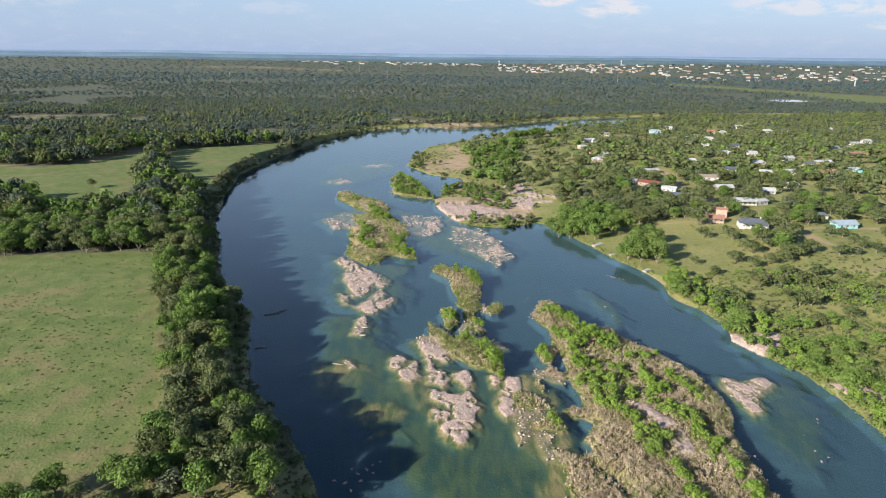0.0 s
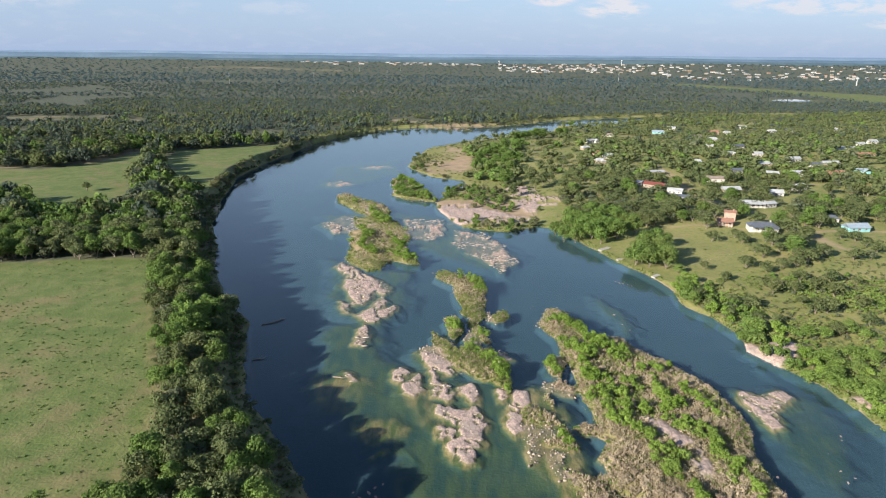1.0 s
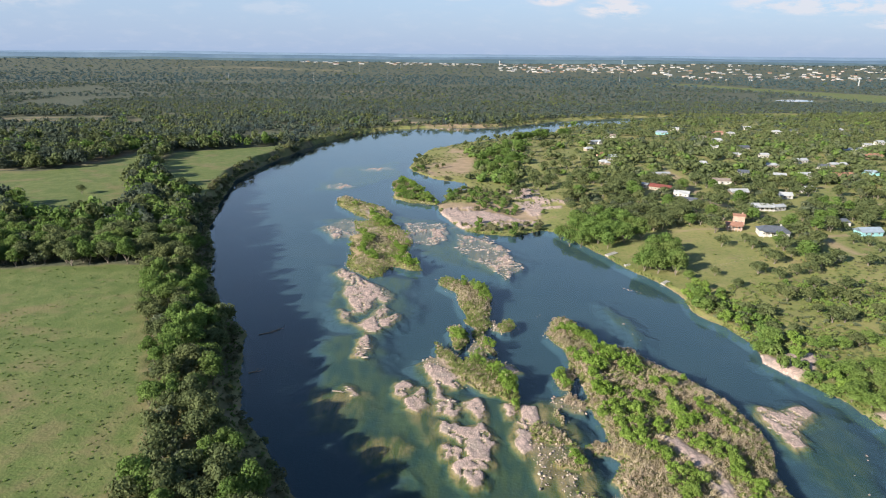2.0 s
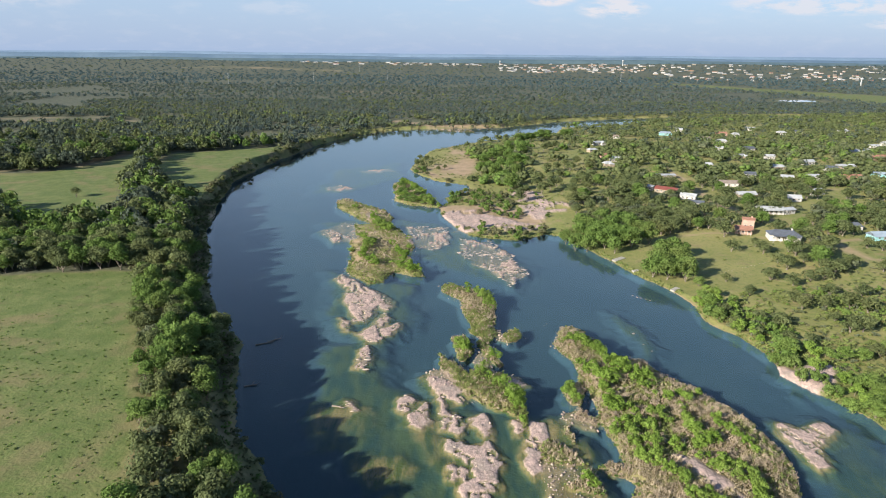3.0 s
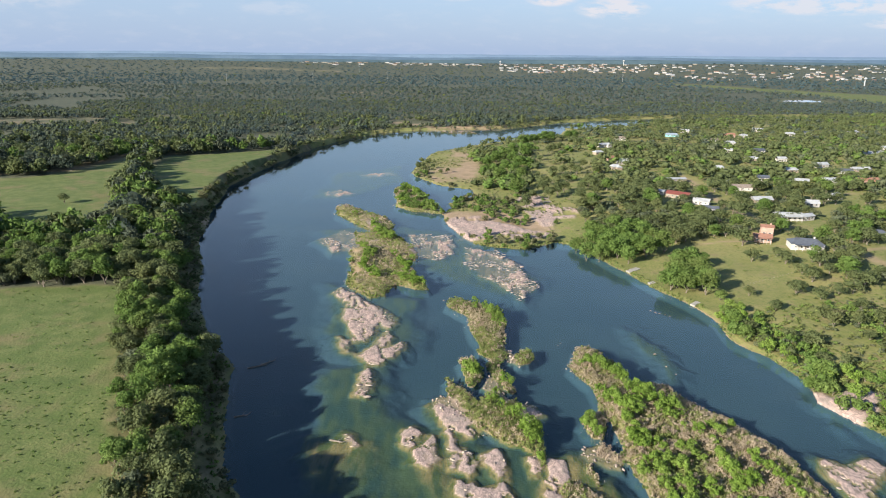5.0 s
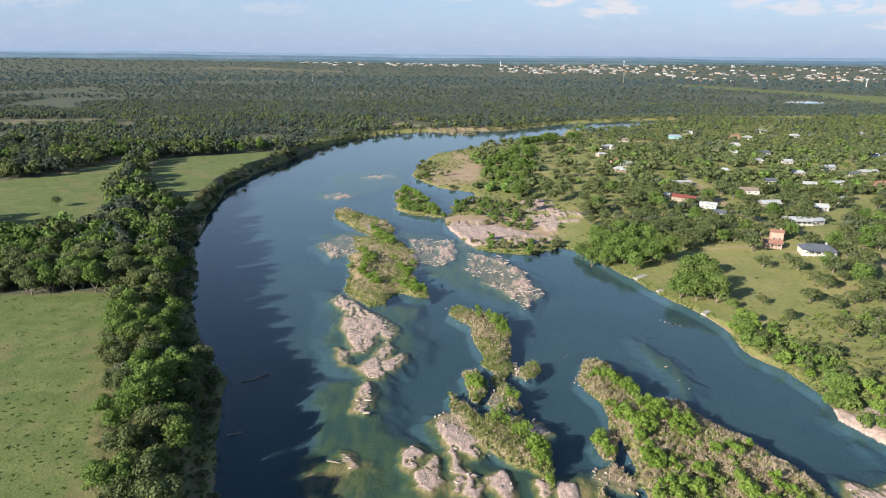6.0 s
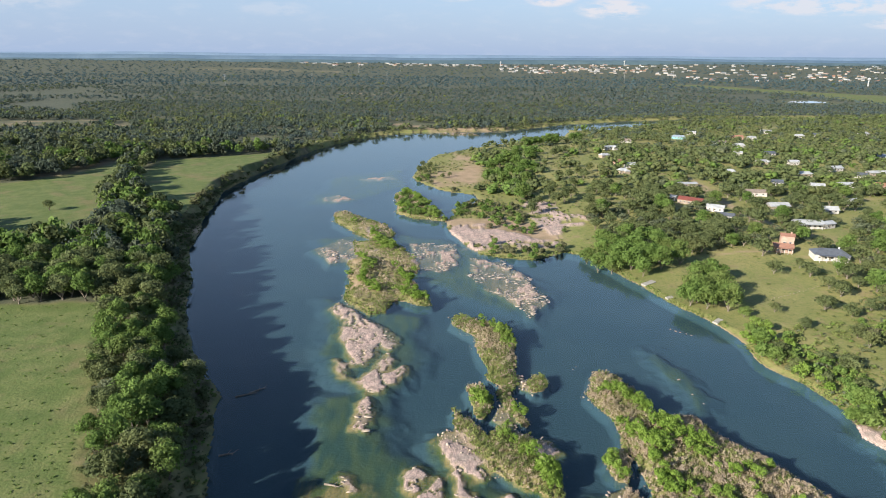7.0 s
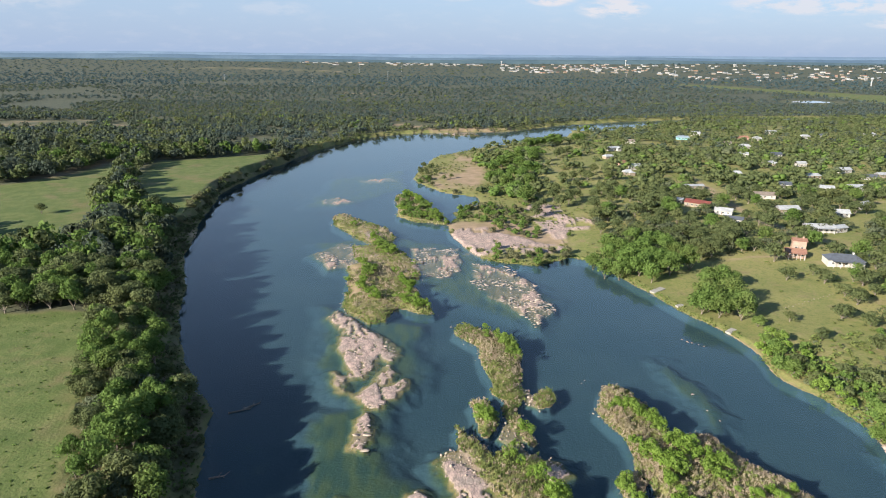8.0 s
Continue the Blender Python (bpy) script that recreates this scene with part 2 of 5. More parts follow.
    return a + (b - a) * u + (c - a) * v + (a - b - c + d) * u * v


def fbm(x, y, scale, octaves=4, seed=0):
    """Layered noise from -1 to 1; scale is the widest wave in metres."""
    total, amp, norm = 0.0, 1.0, 0.0
    for k in range(octaves):
        f = 2.0 ** k / scale
        total = total + amp * (2 * value_noise(x * f + 17.3 * k, y * f - 9.1 * k, seed + k) - 1)
        norm, amp = norm + amp, amp * 0.55
    return total / norm


def step(v, low, high):
    s = np.clip((v - low) / (high - low), 0, 1)
    return s * s * (3 - 2 * s)


def from_line(x, y, line):
    """Distance from a line of corners."""
    best = np.full(np.shape(x), 1e18)
    for (ax, ay), (bx, by) in zip(line[:-1], line[1:]):
        ex, ey = bx - ax, by - ay
        s = np.clip(((x - ax) * ex + (y - ay) * ey) / (ex * ex + ey * ey + 1e-9), 0, 1)
        best = np.minimum(best, (x - ax - s * ex) ** 2 + (y - ay - s * ey) ** 2)
    return np.sqrt(best)


def inside(x, y, ring):
    hit = np.zeros(np.shape(x), bool)
    for (ax, ay), (bx, by) in zip(ring, ring[1:] + ring[:1]):
        if ay != by:
            hit ^= ((ay > y) != (by > y)) & (x < (bx - ax) * (y - ay) / (by - ay) + ax)
    return hit


def depth_in(x, y, ring):
    """How far inside a ring a place lies; negative outside."""
    d = from_line(x, y, ring + ring[:1])
    return np.where(inside(x, y, ring), d, -d)


LEFT_SHORE = [(60, -3000), (40, -400), (8, 20), (-14, 95), (-33, 140), (-41, 159), (-50, 172), (-59, 187), (-67, 198), (-76, 224), (-83, 250),
              (-83, 258), (-95, 273), (-106, 292), (-116, 313), (-124, 335), (-134, 362), (-148, 400), (-163, 448), (-170, 475),
              (-182, 530), (-190, 590), (-186, 640), (-177, 710), (-164, 800), (-140, 870), (-111, 930), (-74, 975), (-32, 990), (40, 1003),
              (81, 1012), (181, 1109), (274, 1159), (394, 1204), (499, 1222), (660, 1245)]
RIGHT_SHORE = [(210, -3000), (190, -400), (150, 20), (138, 110), (134, 171), (133, 192), (129, 210), (120, 224), (114, 237), (118, 252), (115, 270),
               (109, 281), (108, 300), (105, 318), (95, 342), (88, 362), (78, 388), (68, 415), (58, 421), (38, 404), (24, 408), (9, 417),
               (0, 438), (-8, 466), (-10, 489), (-2, 509), (-6, 523), (16, 553), (13, 573), (-9, 585), (-31, 613), (-41, 648), (-37, 700),
               (-18, 785), (32, 850), (73, 887), (111, 927), (154, 959), (175, 1033), (234, 1036), (318, 1119), (430, 1195), (660, 1225)]
ISLANDS, SHELVES, LEDGES, RUBBLE, SHOALS, FIELDS, SAND, SLABS, ROADS, BARE, CLEARINGS = {}, [], [], [], [], [], [], [], [], [], []


def isle(name, height, *ring):
    ISLANDS[name] = (height, list(ring))


def shelf(height, broken, *ring):
    """Bare rock in the river: how high it stands, how broken it is."""
    SHELVES.append((height, broken, list(ring)))


def ledge(height, *ring):
    """Flat bare granite just out of the water, cut by cracks."""
    LEDGES.append((height, list(ring)))


def rubble(*ring):
    RUBBLE.append(list(ring))


def shoal(height, *ring):
    SHOALS.append((height, list(ring)))


def road(width, *line):
    ROADS.append((width, list(line)))


def area(kind, *ring):
    kind.append(list(ring))


isle("north_spit", 0.9, (-89, 509), (-83, 517), (-67, 499), (-48, 480), (-42, 455), (-47, 437), (-59, 448), (-74, 466), (-84, 484))
isle("sedge_bar", 0.5, (-66, 440), (-52, 444), (-36, 430), (-24, 400), (-24, 384), (-31, 382), (-42, 400), (-58, 410))
isle("willow_isle", 1.3, (-64, 405), (-53, 411), (-40, 401), (-30, 380), (-15, 338), (-22, 337), (-32, 344), (-36, 331), (-43, 328), (-52, 337), (-57, 346), (-58, 371))
isle("upper_islet", 1.2, (-50, 573), (-43, 584), (-27, 554), (-15, 511), (-6, 486), (-17, 490), (-32, 495), (-45, 510))
isle("long_isle", 1.1, (-7.5, 318), (-6, 326), (-2.4, 329), (2, 324), (6, 322), (12, 318), (16.5, 310), (18.5, 299), (17, 289), (16, 281), (15, 276), (16, 272), (15, 267), (12, 261), (13, 256), (15, 250), (16.5, 242), (14.7, 241), (12, 244), (10, 249), (8.7, 254.5), (6.6, 261), (9, 266), (4.4, 271), (5.7, 279), (3.3, 286), (2, 296), (2, 305), (-1, 309), (-4, 313))
isle("side_bar", 0.6, (18, 267), (20, 272), (24, 276), (26, 272), (26, 267), (23, 263), (19, 261.5))
isle("small_islet", 0.9, (-3.4, 265.6), (-1.2, 268), (3, 267.5), (4.7, 262), (6, 254.5), (4.8, 250), (2, 245), (0, 246), (-1.3, 251), (-2.4, 256.5))
isle("stony_isle", 1.0, (-8, 251.5), (-6.5, 252.6), (-3.5, 247), (0, 242.4), (3, 236), (5, 239), (8, 242), (10, 239), (9.3, 233), (12.6, 235.4), (15.3, 238), (17.6, 231), (16, 224.3), (20, 224.4), (21, 219), (21, 210), (20.3, 203), (18.6, 200.7), (17.8, 209.4), (16, 210), (9.3, 213.5), (5.5, 216), (1.6, 220), (-1, 224), (-2.4, 229.6), (-5, 235), (-7, 241))
isle("great_isle", 1.4, (37, 260), (40, 268), (43, 277), (46.5, 278.5), (51, 274), (53, 267), (56, 261), (55, 252), (57, 249), (62, 248), (65, 249), (69, 247.5), (71, 242.5), (72.6, 236), (76, 232), (80, 227), (82.5, 221), (86, 215), (89, 210), (91, 206), (92.5, 193), (91.4, 182), (88, 171), (87, 157), (86, 146), (92, 110), (86, 60), (54, 70), (49, 120), (47, 145), (42, 155), (38, 159), (43, 161), (41.6, 167), (44.6, 172.6), (46, 175.4), (44, 178), (40, 180), (38, 182.5), (41, 185), (45, 183), (45, 188.4), (44.3, 195), (43, 201.5), (41.7, 207), (43.6, 212.6), (43.4, 222), (43.6, 227), (42, 231.4), (43, 238.5), (42, 246), (40, 252))
isle("bush_islet", 0.8, (34, 224), (37, 228), (41.4, 229), (42.7, 225), (41, 219), (39, 214.5), (36, 216))
isle("shore_bar", 0.35, (35, 210.5), (38.5, 213), (41, 210.6), (43, 206), (43, 202.6), (39, 205), (35.6, 207))
isle("weed_bar", 0.35, (31, 202.4), (33, 204), (33.3, 200), (34, 196), (33, 192), (31.7, 197))
isle("upper_sedge", 0.6, (22.6, 193.4), (25.7, 197), (27.7, 194.5), (32, 191), (33.4, 188), (34.5, 184), (30.7, 183), (26, 184), (23, 184))
isle("lower_sedge", 0.6, (25.7, 175.6), (29.7, 177), (32.7, 180), (35.4, 182), (36, 177.4), (37, 172), (35, 171), (31, 172), (28, 173.4))
isle("tail_bar", 0.6, (31, 162.4), (34, 161), (38, 159), (42, 154.4), (47, 145.5), (50, 120), (40, 116), (32, 145), (32.5, 154.5))
shelf(0.0, 0.6, (-88, 425), (-74, 448), (-53, 437), (-48, 470), (-66, 470), (-40, 405), (-62, 402), (-73, 396))
shelf(-0.04, 0.65, (-33, 441), (-7, 437), (2, 407), (-13, 385), (-27, 397))
shelf(-0.02, 0.65, (2, 412), (23, 406), (34, 373), (38, 341), (28, 329), (18, 346), (7, 369))
ledge(0.26, (-52.5, 315), (-42, 316.6), (-34.7, 313.6), (-29.7, 304), (-30.4, 294), (-36, 299), (-37.4, 288), (-40.5, 282), (-44, 281), (-47.4, 295), (-51.6, 305))
ledge(0.16, (-36, 275), (-33.7, 285), (-31, 291), (-28.7, 287), (-31, 278), (-34, 274))
ledge(0.22, (-40, 269), (-36, 275.6), (-29.6, 274.5), (-25, 281), (-24, 277), (-28, 269), (-33, 262.4), (-36.5, 262))
ledge(0.10, (-38, 255), (-35.6, 258.4), (-33.7, 249.7), (-34.6, 239), (-37, 240.5))
ledge(0.06, (-51, 286), (-45.5, 282), (-44.7, 272), (-49, 277))
ledge(0.45, (-60.4, 335), (-58.3, 341), (-51, 332), (-44, 323), (-38, 317.5), (-44, 312.5), (-52.4, 319.6))
ledge(0.10, (-21, 217.7), (-17.6, 220.6), (-15.7, 214), (-19, 211))
ledge(0.12, (-16.3, 209), (-11.3, 216), (-9, 206), (-12.6, 201), (-16.7, 204))
ledge(0.22, (-7.3, 222), (-5.3, 222), (-4.8, 213), (-1.3, 208), (1.3, 203), (-1.5, 199), (-5.4, 200.6), (-6.8, 206))
ledge(0.20, (3, 206.5), (7, 210), (9, 203.7), (9, 197), (6.7, 197), (5, 202))
ledge(0.28, (-5.3, 197), (-0.6, 194.6), (2, 192), (8, 195.4), (10, 191), (10.3, 185), (8.7, 179), (9.8, 175), (7.4, 170.7), (6.4, 165.7), (3.4, 164.7), (0.4, 168), (-1, 172), (1, 176), (3, 178), (1.8, 183), (-1.6, 187), (-5.3, 190.6))
ledge(0.08, (-4.8, 184), (-2.4, 185), (-2, 179), (-4, 178))
ledge(0.08, (-0.7, 183), (1.3, 181.6), (0.5, 177), (-1, 178.7))
ledge(0.30, (-11.3, 233.5), (-9.8, 237), (-3.5, 231), (-0.4, 224), (0, 218), (-4, 219), (-7.7, 223), (-10.3, 228.5))
ledge(0.40, (15.4, 207), (19, 207), (19.4, 200.7), (16.7, 199.3))
ledge(0.40, (15.7, 231), (20, 233.7), (21.8, 229), (18, 224), (15.7, 226))
ledge(0.36, (21.4, 205.4), (26, 205.5), (26, 198), (22.6, 193.7), (21.5, 190), (20.7, 182), (19, 180), (18.3, 186.7), (18.4, 193), (21, 198.4))
ledge(0.16, (99, 206.5), (102, 205.5), (101, 200.5), (107, 204), (113.4, 207), (115, 203), (110, 198.6), (104, 194.5), (103, 190), (103.6, 185), (99, 182.7), (97.7, 186.6), (97.6, 193), (97.5, 199))
ledge(-0.02, (-39, 218), (-35.7, 216.6), (-31, 211), (-34.5, 210))
rubble((20.5, 188), (23, 185.6), (26.6, 184.4), (31.4, 184.5), (33, 180.4), (30, 177.6), (26, 176.4), (26, 172), (25, 168.5), (22, 164.5), (21.5, 171))
rubble((27, 171), (31, 171.7), (36, 170.7), (32, 167.6), (30, 163.6), (31, 162), (35, 160), (33, 157), (29, 158.5), (27.6, 164.5))
rubble((-11, 240), (-3, 240), (0, 230), (-2, 226), (-12, 232))
rubble((8, 254), (14, 240), (22, 234), (20, 228), (12, 236), (4, 246))
rubble((33, 212), (39, 214), (42, 208), (42, 200), (33, 204), (31, 208))
rubble((15, 278), (20, 270), (20, 262), (15, 264))
shelf(0.06, 0.6, (-112, 560), (-96, 572), (-80, 556), (-92, 545))
shelf(0.04, 0.6, (-92, 640), (-60, 660), (-52, 640), (-80, 622))
shelf(0.1, 0.6, (-30, 985), (30, 992), (40, 960), (0, 955))
shoal(-0.95, (-52, 262), (-34, 268), (-22, 232), (6, 214), (34, 214), (40, 160), (36, 110), (-2, 110), (-14, 150), (-30, 186), (-46, 190), (-52, 214))
shoal(-0.32, (20, 204), (34, 214), (42, 178), (47, 130), (34, 118), (20, 172))
shoal(-0.30, (-26, 167.6), (-23, 171), (-18, 173.5), (-15, 170.6), (-18, 168), (-22, 166))
shoal(-0.34, (-15, 173), (-12, 171.5), (-7.4, 164), (-10, 165), (-13, 168.4))
shoal(-0.34, (-44, 200), (-42.6, 210), (-40.4, 218), (-37, 212), (-38.4, 203.6))
shoal(-0.40, (-19, 200.7), (-16, 210), (-8, 210), (-6, 192.5), (-2.4, 186), (-5.7, 175), (-11, 183), (-15.7, 194))
shoal(-0.45, (-49, 217), (-31, 213), (-28, 204), (-40, 190), (-48, 199))
shoal(-0.4, (-31, 187), (-16, 190), (-10, 178), (-24, 172))
shoal(-1.25, (96, 212), (124, 208), (122, 176), (104, 150), (92, 170))
shoal(-1.1, (-92, 450), (-40, 470), (0, 440), (44, 360), (30, 322), (0, 350), (-24, 380), (-66, 396))
shoal(-1.35, (64, 300), (76, 300), (82, 262), (72, 250))
shoal(-1.05, (-66, 350), (-18, 330), (-18, 280), (-30, 256), (-52, 280), (-64, 320))
shoal(-1.3, (-112, 660), (-50, 700), (-44, 610), (-84, 540), (-118, 540))
road(8, (202, 594), (197, 554), (196, 524), (195, 496), (198, 477))
road(3.5, (198, 477), (204, 453), (216, 437), (218, 413), (222, 392), (246, 398), (320, 390))
road(5, (222, 392), (222, 375), (222, 364), (229, 353))
road(4, (210, 723), (212, 706), (206, 641), (202, 594))
road(3, (-470, 540), (-391, 565), (-371, 581), (-354, 594), (-333, 606), (-333, 624), (-334, 641))
road(2.2, (141, 408), (156, 412), (178, 413))
road(3, (306, 544), (325, 545), (343, 537), (363, 530))
road(3, (274, 491), (292, 488), (309, 481), (328, 478))
road(2, (145, 480), (147, 471), (157, 487))
area(FIELDS, (-420, 300), (-224, 306), (-186, 314), (-148, 319), (-132, 274), (-106, 215), (-87, 178), (-81, 156), (-82, 146), (-90, 138), (-110, 131), (-420, 60))
area(FIELDS, (-700, 557), (-349, 560), (-324, 605), (-320, 694), (-285, 606), (-250, 503), (-219, 450), (-223, 412), (-236, 392), (-262, 402), (-290, 442), (-420, 452), (-700, 440))
area(FIELDS, (-269, 607), (-283, 682), (-250, 700), (-181, 752), (-184, 690), (-196, 598), (-186, 506), (-180, 470), (-210, 488))
area(SAND, (-3, 740), (-17, 671), (-36, 656), (-16, 609), (14, 606), (24, 650), (24, 703), (18, 772), (0, 790))
area(SAND, (-6, 491), (13, 500), (39, 492), (57, 455), (60, 436), (37, 439), (10, 442), (-3, 450))
area(SAND, (-63, 405), (-55, 408), (-49, 380), (-50, 362), (-57, 350), (-59, 371))
area(SAND, (-167, 448), (-160, 452), (-164, 466), (-172, 470))
area(SAND, (-30, 992), (40, 1006), (90, 1020), (80, 1040), (0, 1030), (-40, 1010))
area(SLABS, (-10, 468), (-2, 479), (15, 480), (26, 466), (38, 456), (43, 447), (52, 444), (60, 438), (60, 429), (46, 426), (35, 423), (20, 428), (9, 421), (1, 425), (-6, 440))
area(SLABS, (39, 524), (61, 557), (68, 539), (72, 501), (88, 490), (81, 472), (68, 471), (60, 445), (54, 457), (46, 500))
area(SLABS, (114, 243), (117.5, 242), (120.5, 237), (128, 242), (135, 244), (138.5, 239.5), (130, 231), (124, 228), (116, 221), (114, 229))
area(SLABS, (134, 200), (150, 206), (154, 190), (138, 184))
area(SLABS, (55.5, 193), (61, 191), (66.5, 185), (70, 176.6), (72, 166), (71.5, 157), (66.5, 158), (66, 167.6), (63.7, 175), (59, 184))
area(BARE, (-360, 548), (-345, 566), (-318, 612), (-316, 690), (-330, 700), (-340, 612), (-700, 575), (-700, 560))
area(BARE, (222, 440), (246, 440), (236, 418), (222, 424))
area(BARE, (-90, 190), (-84, 190), (-80, 150), (-86, 150))
area(BARE, (150, 316), (178, 330), (215, 330), (240, 305), (190, 306))
area(BARE, (200, 318), (216, 345), (240, 352), (290, 330), (280, 300), (215, 306))
area(BARE, (305, 517), (321, 518), (307, 490), (288, 490))
area(BARE, (228, 431), (238, 431), (226, 409), (218, 412))
area(BARE, (186, 400), (210, 412), (214, 396), (196, 388))
area(CLEARINGS, (740, 1560), (790, 1625), (860, 1640), (910, 1580), (860, 1500), (780, 1490))
area(CLEARINGS, (-700, 1060), (-560, 1085), (-520, 1020), (-600, 970), (-720, 985))
area(CLEARINGS, (-97, 1100), (-17, 1062), (-40, 1005), (-85, 1003))
area(CLEARINGS, (-300, 1800), (-250, 1812), (-90, 1768), (-88, 1740), (-180, 1752), (-290, 1775))
area(CLEARINGS, (770, 2520), (900, 2400), (1010, 2160), (1200, 1800), (1250, 1500), (964, 1523), (985, 1823), (910, 2072))
area(CLEARINGS, (-430, 690), (-380, 700), (-390, 730), (-450, 720))
area(CLEARINGS, (-1500, 3620), (-1350, 3900), (-1100, 3900), (-1200, 3650))
area(CLEARINGS, (-1150, 3700), (-560, 3400), (-540, 3560), (-1100, 3900))
area(CLEARINGS, (-631, 888), (-580, 892), (-502, 810), (-484, 773), (-544, 763))
area(CLEARINGS, (-506, 1036), (-489, 1047), (-457, 978), (-472, 969))
area(BARE, (-339, 492), (-323, 493), (-313, 479), (-327, 476))
POND = [(770, 1560), (800, 1600), (850, 1612), (880, 1580), (850, 1545), (800, 1535)]
LAWN = [(76, 392), (88, 365), (96, 345), (108, 318), (122, 310), (150, 325), (168, 350), (170, 395), (150, 408), (120, 404), (100, 400)]
NEAR_BANK = [(110, 150), (112, 300), (140, 318), (200, 320), (260, 260), (220, 150)]
RIVER = LEFT_SHORE + RIGHT_SHORE[::-1]


def land_depth(x, y):
    """Metres inland from the water's edge (negative in the water), and 1 on the mainland or 0 on islands."""
    x, y = np.asarray(x, float), np.asarray(y, float)
    wave = fbm(x, y, 22, 4, 3) * np.interp(y, (100, 300, 900), (2.2, 3.2, 6.0))
    main = -depth_in(x, y, RIVER) + wave * 0.8
    d, height = main.copy(), np.zeros(x.shape)
    for top, ring in ISLANDS.values():
        xs, ys = [p[0] for p in ring], [p[1] for p in ring]
        near = (x > min(xs) - 40) & (x < max(xs) + 40) & (y > min(ys) - 40) & (y < max(ys) + 40)
        if near.any():
            di = depth_in(x[near], y[near], ring) + wave[near] * np.where(y[near] < 330, 0.25, 0.5) + np.where(y[near] < 330, 1.1, 1.6) * fbm(x[near], y[near], 6, 4, 47)
            better = di > d[near]
            height[near] = np.where(better, top, height[near])
            d[near] = np.maximum(d[near], di)
    return d, main, height


def near_ring(x, y, ring, soft, rough=0.0, seed=5):
    """1 inside a ring, 0 outside, with a soft, uneven edge."""
    xs, ys = [p[0] for p in ring], [p[1] for p in ring]
    near = (x > min(xs) - 60) & (x < max(xs) + 60) & (y > min(ys) - 60) & (y < max(ys) + 60)
    out = np.zeros(x.shape)
    if near.any():
        d = depth_in(x[near], y[near], ring) + rough * fbm(x[near], y[near], 14, 4, seed)
        out[near] = step(d, -soft, soft)
    return out


def survey(x, y):
    """Height of the ground and what it is made of, at many places."""
    x, y = np.asarray(x, float), np.asarray(y, float)
    d, main, isle = land_depth(x, y)
    to_left, to_right = from_line(x, y, LEFT_SHORE), from_line(x, y, RIGHT_SHORE)
    west = step(to_right - to_left, -30, 30)
    tall = np.interp(y, (0, 650, 800, 950), (9.0, 9.0, 6.0, 3.0))
    bank_w = tall * (0.25 * step(main, 0, 3) + 0.75 * step(main + np.where(y < 470, 0, 3.0) * fbm(x, y, 11, 3, 6), 3, np.where(y < 470, 17, 6.5) + 4 * fbm(x, y, 40, 3, 8))) + 0.004 * np.clip(main, 0, 300)
    bank_e = 0.9 * step(main, 0, 4) + 1.2 * step(main, 4, 30) + 3.2 * step(main, 25, 130) + 4.0 * step(main, 150, 700)
    shelf_low = near_ring(x, y, [(-60, 600), (-60, 820), (60, 860), (70, 430), (0, 400), (-30, 440)], 15)
    bank_e = bank_e * (1 - 0.55 * shelf_low)
    mainland = bank_w * west + bank_e * (1 - west)
    z_land = np.where(isle > 0, isle * step(d, 0, 5), mainland) + 0.05 + 0.25 * step(d, 1, 10) * fbm(x, y, 12, 4, 1)
    z_bed = -np.clip(0.9 * -d, 0, 1.3) - 1.45 + 0.2 * fbm(x, y, 16, 4, 2)
    grainy = 0.26 * fbm(x, y, 2.3, 2, 14) + 0.50 * fbm(x * 1.5, y * 0.8, 15, 3, 11) + 0.95 * fbm(x * 1.4 + 0.3 * y, y * 0.8, 5.5, 6, 12)
    bar = np.zeros(x.shape)
    for top, ring in SHOALS:
        span = max(p[0] for p in ring) - min(p[0] for p in ring)
        m = near_ring(x, y, ring, min(7, span / 5), min(7, span / 3))
        bar = np.maximum(bar, m)
        z_bed = z_bed + m * np.maximum(top + 0.45 * fbm(x, y, 18, 5, 21) - z_bed, 0)
    rock = np.zeros(x.shape)
    for top, broken, ring in SHELVES:
        m = near_ring(x, y, ring, 3.0, 5.0, 9)
        cut = step(grainy, 0.19 - 0.8 * top, 0.26 - 0.8 * top)
        slab = -0.5 + (0.62 + 0.5 * top) * cut + 0.16 * broken * fbm(x, y, 3.0, 3, 13)
        z_bed = z_bed + m * np.maximum(slab - z_bed, 0)
        bar = np.maximum(bar, m)
        rock = np.maximum(rock, m * (0.45 + 0.55 * cut))
    seam = np.abs(fbm(1.5 * x + 0.5 * y, 0.7 * y, 9, 4, 17))
    strata = fbm(1.7 * x + 0.5 * y, 0.55 * y, 4.5, 4, 18)
    for top, ring in LEDGES:
        xs, ys = [p[0] for p in ring], [p[1] for p in ring]
        near = (x > min(xs) - 9) & (x < max(xs) + 9) & (y > min(ys) - 9) & (y < max(ys) + 9)
        if not near.any():
            continue
        nx, ny = x[near], y[near]
        edge = depth_in(nx, ny, ring) + 0.5 + 1.5 * fbm(nx, ny, 8, 3, 9) + 1.5 * fbm(nx, ny, 2.8, 3, 10)
        block = step(edge, -0.35, 0.35) * (1 - 0.9 * (1 - step(seam[near], 0.02, 0.06)))
        rise = top * (0.55 + 0.45 * step(edge, 0.2, 2.6)) + 0.24 * strata[near] - 0.03 + 0.07 * fbm(nx, ny, 1.3, 2, 20)
        apron = -0.36 - 0.36 * np.clip(-edge - 0.8, 0, 9) + 0.15 * strata[near]
        z_bed[near] = np.where(block > 0.02, np.maximum(np.maximum(z_bed[near], apron), -0.40 + (rise + 0.40) * block), np.maximum(z_bed[near], apron))
        rock[near] = np.maximum(rock[near], block)
